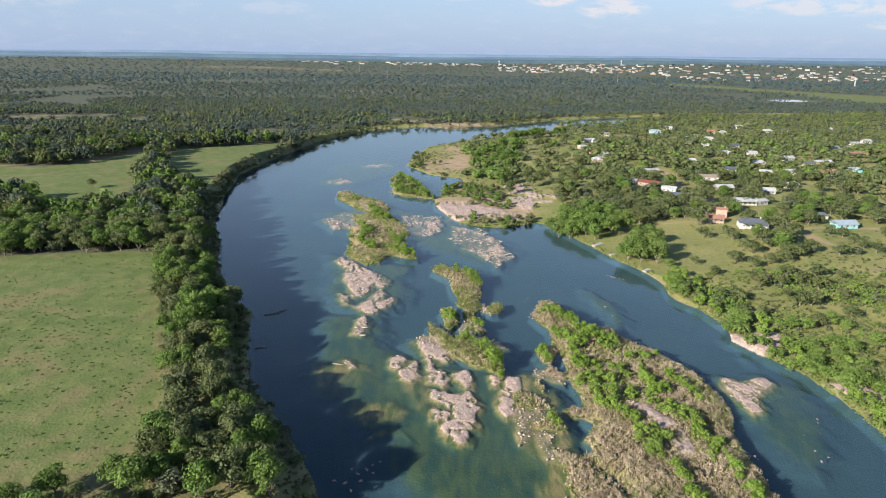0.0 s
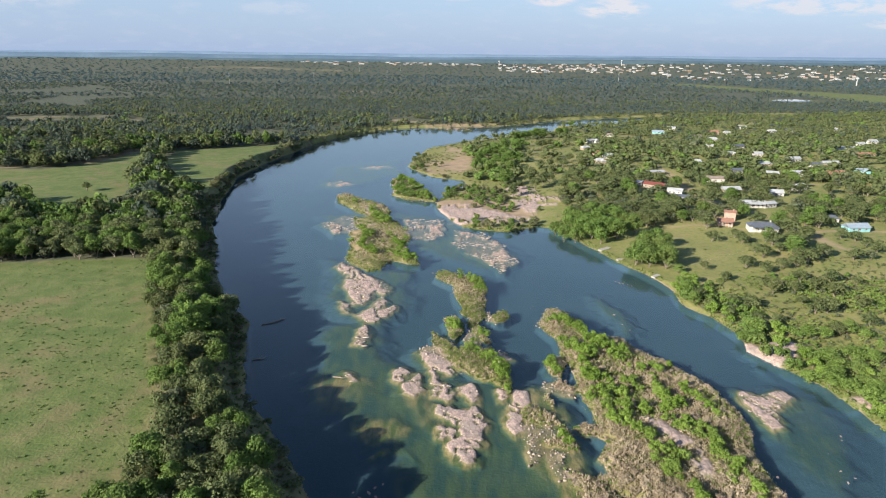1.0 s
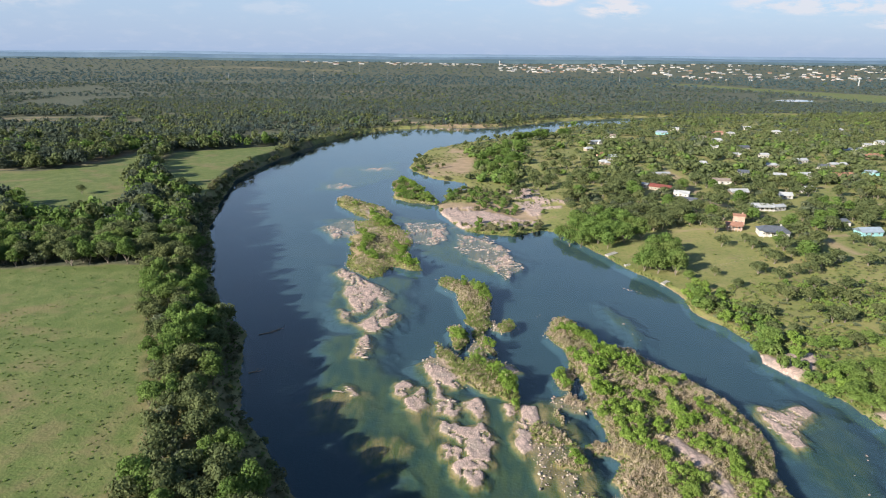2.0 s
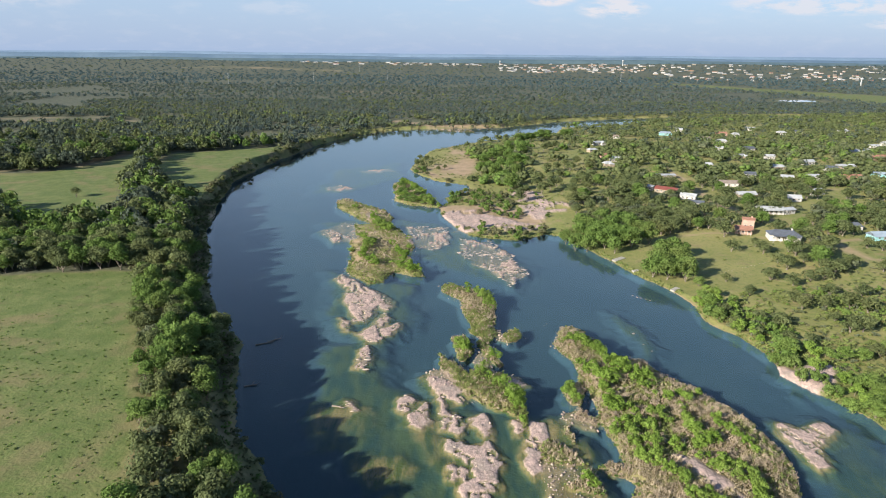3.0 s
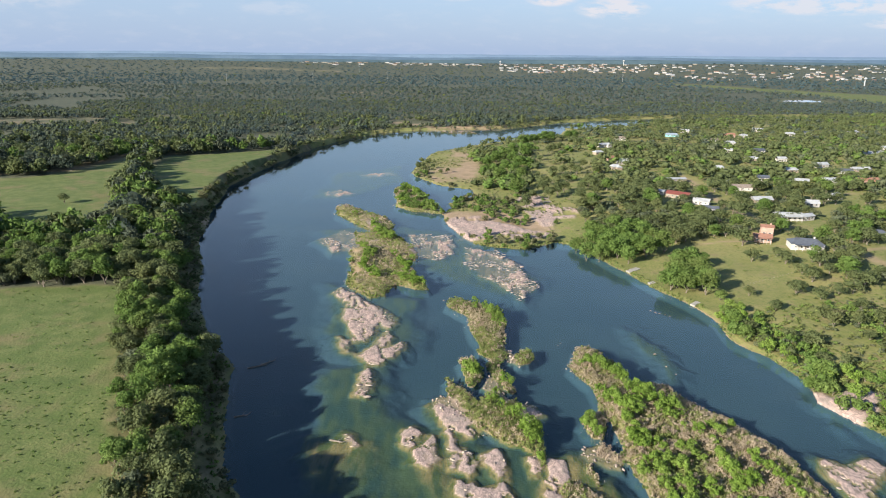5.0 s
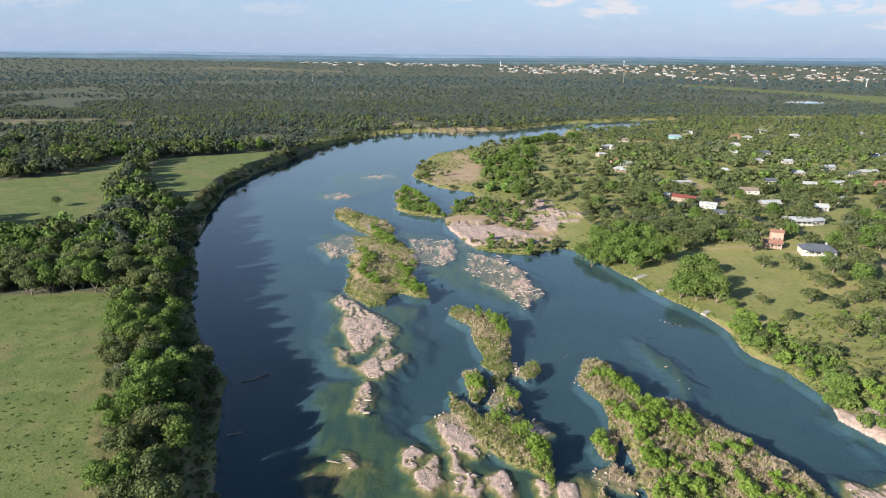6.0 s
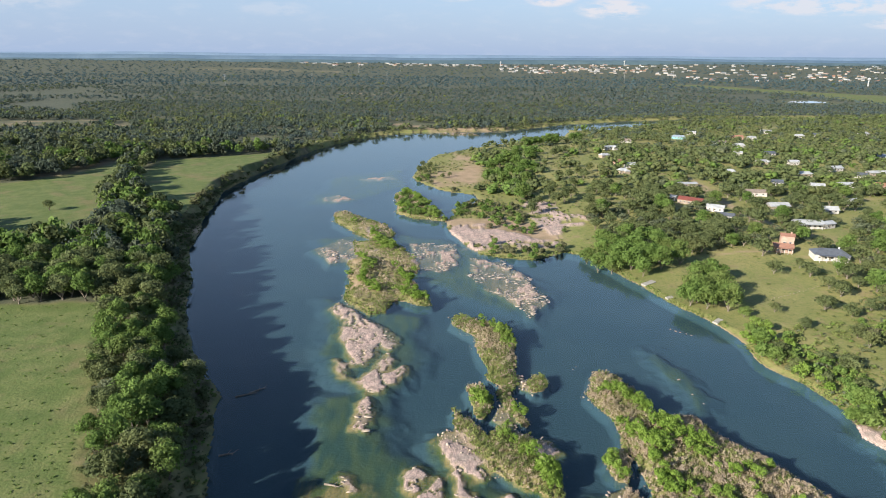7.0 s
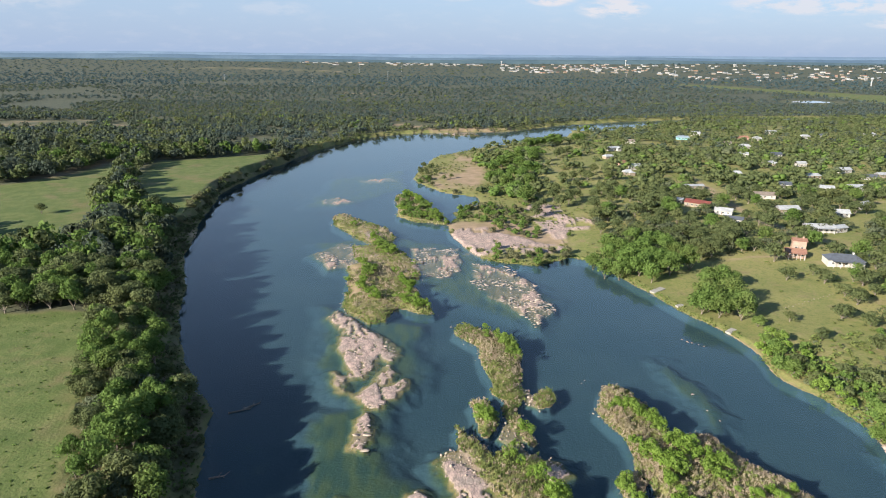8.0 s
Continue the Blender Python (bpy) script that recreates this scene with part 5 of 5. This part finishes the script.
house(179, 412, -20, 11, 9, 3.2, 1.4, WALL_PINK, ROOF_TILE, "pink stucco house with terracotta roof terraces", porch=True, windows=3)
house(187, 424, -20, 8, 8, 6.0, 0.9, WALL_PINK, ROOF_TILE, "two-storey pink stucco tower house", chimney=True, windows=2)
house(196, 397, -12, 20, 11, 3.6, 2.6, WALL_WHITE, ROOF_GREY, "white house with a grey hipped metal roof and a porch", hip=5.0, porch=True, chimney=True, wing=(5, 4, 7, 3.4, 2.0), windows=5)
house(231, 461, 20, 10, 7, 3.0, 1.4, WALL_WHITE, ROOF_WHITE, "white garage with a pale roof by the drive", windows=2)
LOOKS = [("white house with a white metal roof among trees", WALL_WHITE, ROOF_WHITE), ("pale house with a brown shingle roof among trees", WALL_WHITE, ROOF_BROWN),
         ("tan stone house with a pale roof among trees", WALL_TAN, ROOF_WHITE), ("white house with a grey roof among trees", WALL_WHITE, ROOF_GREY),
         ("pink stucco house with a terracotta roof among trees", WALL_PINK, ROOF_TILE),
         ("low white shed with a pale metal roof on the grass", WALL_WHITE, ROOF_WHITE), ("turquoise house with a pale grey-blue roof among trees", WALL_TEAL, ROOF_BLUE)]
for k, (px, py, turn, long, look_of) in enumerate(NEIGHBOURS + FARTHER + FARTHEST):
    label, wall, roof = LOOKS[look_of]
    house(px, py, turn, long * 0.95, rng.uniform(7.5, 9.5), rng.uniform(2.7, 3.5), rng.uniform(1.5, 2.4), wall, roof, label, hip=(k % 3 == 1) * 2.5, wing=(long * 0.25, 3.5, 6, 2.8, 1.6) if k % 4 == 2 else None, windows=3)


# ---- the far town and the hills ----
def town_house(x, y, turn, long, wide, tall, rise, wall, roof, label):
    base = new("town_building")
    bm = bmesh.new()
    box(bm, -long / 2, long / 2, -wide / 2, wide / 2, -3, tall)
    part("wall", bm, wall, base)
    bm = bmesh.new()
    gable(bm, long, wide, tall, rise, 0.6, 0.3)
    part("roof", bm, roof, base)
    base.matrix_basis = pose(x, y, ground_z(x, y), 0, 0, turn)
    return tagged(base, label, "building", "far town buildings")


def town(count, a0, a1, y0, y1, long, tall):
    for k in range(count):
        py = rng.uniform(y0, y1)
        px = py * rng.uniform(a0, a1)
        w = rng.uniform(*long)
        roof = (ROOF_WHITE, ROOF_WHITE, ROOF_WHITE, ROOF_GREY, ROOF_TILE)[rng.integers(0, 5)]
        town_house(px, py, rng.uniform(-20, 20), w, w * rng.uniform(0.4, 0.7), rng.uniform(*tall), 2.0, (WALL_WHITE, WALL_TAN)[k % 2], roof, "far pale town building on the horizon")


town(130, 0.08, 0.29, 3500, 4600, (9, 26), (3, 6))
town(40, -0.09, 0.05, 4300, 4700, (14, 30), (3, 5))
town(110, 0.29, 0.70, 3100, 4650, (9, 24), (3, 6))
town(45, 0.33, 0.66, 2750, 3150, (10, 18), (3.5, 5))
town(12, -0.22, -0.12, 4300, 4700, (24, 44), (3, 5))

tower = new("water_tower")
tx, ty = 1500, 2420
bm = bmesh.new()
bmesh.ops.create_uvsphere(bm, u_segments=20, v_segments=12, radius=9.5)
bmesh.ops.transform(bm, matrix=Matrix.Translation((0, 0, 42)) @ Matrix.Diagonal((1, 1, 0.8, 1)), verts=bm.verts)
part("tank", bm, ROOF_WHITE, tower)
bm = bmesh.new()
limb(bm, (0, 0, -2), (0, 0, 37), 4.2, 3.2, 16)
part("stem", bm, ROOF_WHITE, tower)
tower.matrix_basis = pose(tx, ty, ground_z(tx, ty)) @ Matrix.Diagonal((0.6, 0.6, 0.6, 1))
tagged(tower, "white water tower with a bulb tank above the town", "water tower")

def hill_range(near_y, base, height, wave, seed, material, hump=0.0):
    """A wooded range far off, with folds and an uneven crest."""
    hx = np.linspace(-4500, 4500, 420)
    crest = height + wave * fbm(hx, hx * 0 + 7, 1300, 6, seed) + hump * np.exp(-((hx + 2350) / 380) ** 2) + 0.5 * hump * np.exp(-((hx + 1750) / 260) ** 2)
    rows = []
    for k, frac in enumerate((0.0, 0.3, 0.55, 0.76, 0.91, 1.0)):
        fold = 14 * fbm(hx, hx * 0 + 40 * k, 420, 4, seed + 3)
        rows.append(np.stack([hx, near_y + 22 * k + fold, base + (crest - base) * frac], 1))
    hv = np.concatenate(rows)
    hi = np.arange(len(hv)).reshape(6, -1)
    me = mesh_of("backdrop", hv, np.stack([hi[:-1, :-1], hi[:-1, 1:], hi[1:, 1:], hi[1:, :-1]], -1).reshape(-1, 4), material, True)
    return tagged(new("backdrop", me), "far hazy blue wooded hills along the horizon", "hills", kind="structure")


# aerial haze painted as base colour, paler and bluer range by range
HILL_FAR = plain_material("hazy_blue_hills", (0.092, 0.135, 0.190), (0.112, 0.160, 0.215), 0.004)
HILL_MID = plain_material("haze_tinted_green_hills", (0.055, 0.090, 0.128), (0.072, 0.108, 0.146), 0.006)
HILL_NEAR = plain_material("haze_tinted_wooded_hills", (0.042, 0.070, 0.084), (0.058, 0.088, 0.098), 0.010)
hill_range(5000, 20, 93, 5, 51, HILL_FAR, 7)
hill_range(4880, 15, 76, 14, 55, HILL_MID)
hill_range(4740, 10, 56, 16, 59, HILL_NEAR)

# ---- stones ----
def stone_verts(rng):
    """A worn, angular stone: twelve corners and twenty faces."""
    g = (1 + 5 ** 0.5) / 2
    v = np.array([(-1, g, 0), (1, g, 0), (-1, -g, 0), (1, -g, 0), (0, -1, g), (0, 1, g), (0, -1, -g), (0, 1, -g), (g, 0, -1), (g, 0, 1), (-g, 0, -1), (-g, 0, 1)]) / 1.9
    v = v * rng.uniform(0.55, 1.25, (12, 1)) * np.array([1.0, rng.uniform(0.6, 0.95), rng.uniform(0.4, 0.7)])
    f = np.array([(0, 11, 5), (0, 5, 1), (0, 1, 7), (0, 7, 10), (0, 10, 11), (1, 5, 9), (5, 11, 4), (11, 10, 2), (10, 7, 6), (7, 1, 8),
                  (3, 9, 4), (3, 4, 2), (3, 2, 6), (3, 6, 8), (3, 8, 9), (4, 9, 5), (2, 4, 11), (6, 2, 10), (8, 6, 7), (9, 8, 1)])
    return v, f


STONES = [stone_verts(np.random.default_rng(1000 + k)) for k in range(8)]
x, y = scatter(rng, -95, 140, 128, 580, 1.3)
z, cov, d, main, west, isle = survey(x, y)
edge_of = ((isle > 0) & (d > -2.5) & (d < 1.8) & (fbm(x, y, 20, 3, 101) > 0.05)) | ((cov["rock"] > 0.25) & (z > -0.5) & (z < 0.25))
rapids = near_ring(x, y, [(-14, 250), (14, 262), (34, 232), (46, 170), (46, 118), (24, 118), (16, 196), (-10, 224)], 4, 5) > 0.5
strewn = np.zeros(x.shape, bool)
for ring in RUBBLE:
    strewn |= (depth_in(x, y, ring) + 2.0 * fbm(x, y, 5, 3, 107) > -0.5) & (z > -0.8)
keep = (edge_of & (rng.uniform(0, 1, x.shape) < 0.16)) | (rapids & (z > -1.2) & (z < 0.5) & (isle == 0) & (rng.uniform(0, 1, x.shape) < 0.10)) | (strewn & (rng.uniform(0, 1, x.shape) < 0.9))
size = np.where(strewn, 0.16 + 0.45 * rng.uniform(0, 1, x.shape) ** 2.2, 0.12 + 0.40 * rng.uniform(0, 1, x.shape) ** 3.5)
spots = np.stack([x, y, np.maximum(z, -0.12) + 0.1 * size, size], 1)[keep]
order = np.argsort(-spots[:, 3] / (120 + spots[:, 1]))
models = [mesh_of("stone", v, f, PALE_STONE if k % 3 == 0 else GRANITE) for k, (v, f) in enumerate(STONES)]
for k, i in enumerate(order[:280]):
    px, py, pz, ps = spots[i]
    ob = new("river_stone", models[k % 8])
    ob.matrix_basis = Matrix.LocRotScale((px, py, pz), Euler((0.2 * math.sin(k), 0.2 * math.cos(k), k * 1.7)), (ps * 1.25,) * 3)
    tagged(ob, "pale pinkish granite stone lying in the shallow river", "stone", "river stones")
vs, fs, count = [], [], 0
for k, i in enumerate(order[280:]):
    v, f = STONES[k % 8]
    px, py, pz, ps = spots[i]
    c, s_ = math.cos(k * 1.7), math.sin(k * 1.7)
    vs.append(v @ np.array([[c, s_, 0], [-s_, c, 0], [0, 0, 1]]) * ps + (px, py, pz))
    fs.append(f + count)
    count += 12
tagged(new("river_cobbles", mesh_of("river_cobbles", np.concatenate(vs), np.concatenate(fs), PALE_STONE)), "pale cobbles along the islands and rapids", "stones", kind="stuff")

# tufts in the near pasture
x, y = scatter(rng, -235, -75, 128, 320, 2.3)
keep = (depth_in(x, y, FIELDS[0]) > 1.5) & in_sight(x, y, 10) & (rng.uniform(0, 1, x.shape) < 0.14 + 0.4 * step(fbm(x, y, 35, 3, 105), -0.1, 0.4))
x, y = x[keep], y[keep]
s = np.stack([x, y, survey(x, y)[0] - 0.03, rng.uniform(0.4, 1.1, x.shape), rng.uniform(0.25, 0.55, x.shape), rng.uniform(0, 6.3, x.shape)], 1)
many("pasture_tufts", s, [leaf_cloud(np.random.default_rng(760 + k), 0.75, -0.1, 0.75, 4, 5, 0.30) for k in range(5)], LEAF_PECAN, "green weed tufts in the grazed pasture", "grass tufts")

# trees along the pasture's near edge
SOUTH_ROW = [(-68, 134), (-74, 129), (-80, 133), (-86, 126), (-93, 129), (-99, 122), (-106, 124), (-112, 117), (-119, 118), (-76, 122), (-90, 117), (-104, 113)]
for k, (px, py) in enumerate(SOUTH_ROW):
    plant("pecan_tree" if k % 3 else "live_oak", k, px, py, ground_z(px, py), rng.uniform(0.6, 0.8), rng.uniform(0, 6.3), "leafy green tree at the pasture's edge", "pasture edge trees")

# bushes over the rock shelf and the sandy point
x, y = scatter(rng, -45, 75, 405, 800, 5.0)
z, cov, d, main, west, isle = survey(x, y)
keep = (isle == 0) & (main > 1.2) & (fbm(x, y, 30, 3, 111) > np.where(cov["sand"] > 0.6, 0.22, -0.05)) & (cov["rock"] < 0.5) & ((main < 14) | (y < 560)) & (rng.uniform(0, 1, x.shape) < 0.75)
for k, (px, py, pz) in enumerate(list(zip(x[keep], y[keep], z[keep]))[:230]):
    plant("scrub_bush" if rng.uniform() < 0.5 else "green_bush", k, px, py, pz, rng.uniform(0.7, 1.7), rng.uniform(0, 6.3), "green bush on the sandy granite shelf", "shelf bushes")
POINT = [(-34, 668), (-30, 676), (-36, 684), (-26, 690), (-32, 700), (-24, 704), (-20, 668), (-28, 660), (-12, 640), (-6, 646)]
for k, (px, py) in enumerate(POINT):
    plant("live_oak", k, px, py, ground_z(px, py), rng.uniform(0.55, 0.8), rng.uniform(0, 6.3), "green tree on the sandy point", "point trees")
x, y = scatter(rng, -50, -4, 488, 582, 4.2)
z, cov, d, main, west, isle = survey(x, y)
keep = (isle > 0) & (d > 1.5) & (rng.uniform(0, 1, x.shape) < 0.6)
for k, (px, py, pz) in enumerate(zip(x[keep], y[keep], z[keep])):
    plant("green_bush", k, px, py, pz, rng.uniform(0.7, 1.4), rng.uniform(0, 6.3), "green bush on the upper river islet", "islet bushes")

# low scrub and weeds over the dry grassland
x, y = scatter(rng, -40, 400, 150, 860, 3.7)
z, cov, d, main, west, isle = survey(x, y)
mown = near_ring(x, y, LAWN, 4)
keep = (isle == 0) & (west < 0.5) & (main > 0.8) & in_sight(x, y, 10) & (rng.uniform(0, 1, x.shape) < (0.12 + 0.7 * step(fbm(x, y, 30, 4, 115), -0.1, 0.35)) * (1 - 0.92 * mown)) & (cov["sand"] < 0.5) & clear_of_houses(x, y, 9)
s = np.stack([x, y, z - 0.05, rng.uniform(0.35, 0.95, x.shape), rng.uniform(0.25, 0.7, x.shape), rng.uniform(0, 6.3, x.shape)], 1)[keep]
pick = rng.uniform(0, 1, len(s))
small = [leaf_cloud(np.random.default_rng(640 + k), 1.7, 0.0, 2.0, 6, 7, 0.50) for k in range(5)]
many("meadow_scrub", s[pick < 0.5], small, LEAF_OAK, "low dark green scrub in the dry grassland", "scrub")
many("meadow_weeds", s[(pick >= 0.5) & (pick < 0.8)], small, SEDGE, "tall yellow-green weeds in the dry grassland", "weeds")
many("meadow_brush", s[pick >= 0.8], small, LEAF_GREY, "grey dry brush in the dry grassland", "brush")

# tall grass and weeds over the near settled bank
x, y = scatter(rng, 108, 262, 150, 326, 2.3)
z, cov, d, main, west, isle = survey(x, y)
lumpy = fbm(x, y, 17, 4, 151)
keep = (isle == 0) & (west < 0.5) & (main > 1.0) & in_sight(x, y, 10) & (depth_in(x, y, NEAR_BANK) > 0) & (cov["sand"] < 0.4) & (cov["rock"] < 0.4) & (rng.uniform(0, 1, x.shape) < 0.35 + 0.6 * step(lumpy, -0.2, 0.25))
s = np.stack([x, y, z - 0.05, rng.uniform(0.6, 1.2, x.shape), rng.uniform(0.35, 0.8, x.shape) * (1 + 0.8 * step(lumpy, 0.1, 0.4)), rng.uniform(0, 6.3, x.shape)], 1)[keep]
pick = lumpy[keep] + 0.3 * rng.normal(size=len(s))
many("bank_meadow_weeds", s[pick < 0.0], small, SEDGE, "tall yellow-green weeds on the near settled bank", "weeds")
many("bank_meadow_brush", s[(pick >= 0.0) & (pick < 0.22)], small, LEAF_SAGE, "grey-green brush on the near settled bank", "brush")
many("bank_meadow_scrub", s[pick >= 0.22], small, LEAF_FRESH, "fresh green scrub on the near settled bank", "scrub")

# boulders standing out of the deep water
for k, (px, py, ps) in enumerate([(-24, 150, 1.3), (-22, 152, 1.6), (-20.5, 154, 1.5), (-23, 147, 1.2), (-20, 150.5, 1.1), (-27, 146, 1.4), (-30, 147, 1.2), (-25, 143, 1.3), (-18.5, 155.5, 0.9), (-26, 152, 0.8),
                                  (34.6, 340, 1.6), (33, 337, 1.2), (72.4, 272, 1.5), (73.5, 262, 0.8), (75, 256, 0.9), (87, 312, 1.1), (85.5, 313, 1.2), (89, 310.5, 1.3), (84, 315, 1.0), (90.5, 309, 0.9),
                                  (38, 281, 0.8), (36.5, 279, 0.6), (118, 180, 0.9), (117, 178, 0.7), (108, 163, 1.0), (110, 160, 0.9), (107, 158, 1.1), (109, 171, 0.6)]):
    ob = new("boulder", models[(1, 2, 4, 5, 7)[k % 5]])
    ob.matrix_basis = Matrix.LocRotScale((px, py, 0.05), Euler((0.15 * math.sin(k), 0.15 * math.cos(k), k * 2.1)), (ps * 0.55, ps * 0.42, ps * 0.4))
    tagged(ob, "pale weathered boulder standing out of the river", "boulder", "river boulders")


def driftwood(x, y, turn, length):
    base = new("drift_log")
    bm = bmesh.new()
    limb(bm, (-length / 2, 0, 0.1), (length / 2, 0.3, 0.35), 0.32, 0.16, 8)
    part("stem", bm, BARK, base)
    for k, (s, a) in enumerate(((0.1, 1.0), (0.3, -0.9), (0.45, 0.6))):
        bm = bmesh.new()
        limb(bm, (length * s, 0.15, 0.3), (length * s + math.cos(a) * 1.8, 0.15 + math.sin(a) * 1.8, 0.9), 0.10, 0.03, 5)
        part("branch", bm, BARK, base)
    base.matrix_basis = pose(x, y, 0.0, 0, 0, turn)
    return tagged(base, "bare grey-brown drift log lying in the shallows", "log", "drift logs")


driftwood(-76, 259, 20, 7)
driftwood(-73, 262, 35, 5)
driftwood(-72, 226, 10, 4)
driftwood(-40, 213, -25, 4)

# pale slabs at the water's edge
CONCRETE = plain_material("pale_concrete", (0.25, 0.23, 0.195), (0.20, 0.185, 0.155), 0.6)
for px, py, turn, long, wide in ((91, 368, 35, 8.0, 3.0), (95, 349, 20, 3.6, 2.0), (106.5, 322, 40, 5.0, 2.4)):
    bm = bmesh.new()
    box(bm, -long / 2, long / 2, -wide / 2, wide / 2, -0.6, 0.25)
    bmesh.ops.bevel(bm, geom=list(bm.edges), offset=0.08, segments=1, affect="EDGES")
    me = bpy.data.meshes.new("landing_slab")
    bm.to_mesh(me)
    bm.free()
    me.materials.append(CONCRETE)
    ob = new("landing_slab", me)
    ob.matrix_basis = pose(px, py, ground_z(px, py) + 0.1, 2, -3, turn)
    tagged(ob, "pale concrete landing slab at the water's edge", "landing slab", "landing slabs")
# a row of stones across the lawn
for k in range(16):
    px, py = 140 + k * 1.9, 344 + 0.9 * k + 0.5 * math.sin(k * 2.3)
    ob = new("border_stone", models[(k * 3) % 8])
    ob.matrix_basis = Matrix.LocRotScale((px, py, ground_z(px, py) + 0.12), Euler((0, 0, k * 1.3)), (0.32, 0.3, 0.3))
    tagged(ob, "small pale stone in a row across the lawn", "stone", "lawn border stones")

# a far pond in the river flats
pz = max(ground_z(px, py) for px, py in POND) + 0.3
pv = [(px, py, pz) for px, py in POND] + [(820, 1575, pz)]
pond_mesh = mesh_of("pond_water", pv, [(k, (k + 1) % 6, 6) for k in range(6)], WATER)
tagged(new("pond_water", pond_mesh), "small blue pond in the green river flats", "pond", kind="structure")

# dry grass on the shaded slope of the high bank
x, y = scatter(rng, -190, -25, 125, 500, 1.9)
z, cov, d, main, west, isle = survey(x, y)
keep = (west > 0.5) & (isle == 0) & (main > 0.6) & (main < 20) & off(x, y, FIELDS, 0.3) & (rng.uniform(0, 1, x.shape) < 0.75)
s = np.stack([x, y, z - 0.08, rng.uniform(0.6, 1.2, x.shape), rng.uniform(0.4, 0.9, x.shape), rng.uniform(0, 6.3, x.shape)], 1)[keep]
pick = fbm(s[:, 0], s[:, 1], 16, 3, 121) + 0.4 * rng.normal(size=len(s))
grass_models = [leaf_cloud(np.random.default_rng(660 + k), 1.0, -0.1, 1.0, 4, 5, 0.42) for k in range(5)]
many("bank_grass", s[pick < 0.1], grass_models, LEAF_GREY, "dry grey grass on the slope of the river bank", "grass")
many("bank_herbs", s[pick >= 0.1], grass_models, LEAF_PECAN, "green herbs on the slope of the river bank", "undergrowth")

# flat broken slabs over the shallow shelves
x, y = scatter(rng, -95, 130, 150, 475, 1.35)
over, solid = np.zeros(x.shape), np.zeros(x.shape)
for top, broken, ring in SHELVES[:3]:
    over = np.maximum(over, near_ring(x, y, ring, 2.5, 6, 9))
for top, ring in LEDGES:
    solid = np.maximum(solid, near_ring(x, y, ring, 1.5, 3, 9))
over = np.maximum(over, solid)
z, cov, d, main, west, isle = survey(x, y)
keep = (over > 0.5) & (d < 0.5) & np.where(solid > 0.5, (z > -0.34) & (z < 0.02) & (rng.uniform(0, 1, x.shape) < 0.22), (fbm(x, y, 13, 4, 131) > -0.08) & (rng.uniform(0, 1, x.shape) < 0.72))
size = np.where(solid > 0.5, 0.35 + 0.9 * rng.uniform(0, 1, x.shape) ** 2, 0.22 + 1.0 * rng.uniform(0, 1, x.shape) ** 2.6)[keep]
x, y, z = x[keep], y[keep], z[keep]
vs, fs, count = [], [], 0
for k in range(len(x)):
    v, f = STONES[k % 8]
    c, s_ = math.cos(k * 2.39), math.sin(k * 2.39)
    vs.append(v @ np.array([[c, s_, 0], [-s_, c, 0], [0, 0, 1]]) * np.array([1.4, 1.0, 0.20]) * size[k] + (x[k], y[k], max(z[k], -0.05) + 0.03))
    fs.append(f + count)
    count += 12
tagged(new("rock_slabs", mesh_of("rock_slabs", np.concatenate(vs), np.concatenate(fs), PALE_STONE)), "pale flat granite slabs in the shallow narrows", "rocks", kind="stuff")


# power line poles in the far forest and two more tanks over the town
def power_pole(x, y, tall):
    base = new("power_pole")
    bm = bmesh.new()
    limb(bm, (0, 0, -1), (0, 0, tall), 0.55, 0.35, 8)
    part("shaft", bm, ROOF_WHITE, base)
    for level in (0.78, 0.88, 0.97):
        bm = bmesh.new()
        box(bm, -4.2, 4.2, -0.2, 0.2, tall * level - 0.2, tall * level + 0.2)
        part("crossarm", bm, ROOF_WHITE, base)
    base.matrix_basis = pose(x, y, ground_z(x, y), 0, 0, 25)
    return tagged(base, "pale tall power line pole above the forest", "power pole", "power line poles")


for px, py in ((-704, 2139), (-461, 2295), (-447, 3400), (-231, 2565), (-242, 3500), (642, 2472), (965, 2893)):
    power_pole(px, py, 36)
for px, py, size in ((350, 4400, 0.9), (1180, 4480, 1.0)):
    ob = copy_thing(tower, pose(px, py, ground_z(px, py)) @ Matrix.Diagonal((1.2 * size, 1.2 * size, 1.2 * size, 1)))

# sedge and weeds along the water's edge
x, y = scatter(rng, -95, 150, 130, 520, 1.25)
z, cov, d, main, west, isle = survey(x, y)
keep = (d > -0.2) & (d < np.where(isle > 0, 2.0, 3.6)) & ((west < 0.5) | (isle > 0)) & (cov["rock"] < 0.5) & (z > -0.05) & (fbm(x, y, 14, 3, 141) > -0.3) & (rng.uniform(0, 1, x.shape) < 0.9)
s = np.stack([x, y, z - 0.05, rng.uniform(0.5, 1.05, x.shape), rng.uniform(0.4, 0.95, x.shape), rng.uniform(0, 6.3, x.shape)], 1)[keep]
pick = fbm(s[:, 0], s[:, 1], 25, 3, 143) + 0.35 * rng.normal(size=len(s))
edge_models = [leaf_cloud(np.random.default_rng(680 + k), 0.9, -0.1, 0.95, 4, 5, 0.34) for k in range(5)]
many("shore_sedge", s[pick < 0.15], edge_models, SEDGE, "yellow-green sedge along the water's edge", "sedge")
many("shore_weeds", s[pick >= 0.15], edge_models, LEAF_PECAN, "fresh green weeds along the water's edge", "weeds")
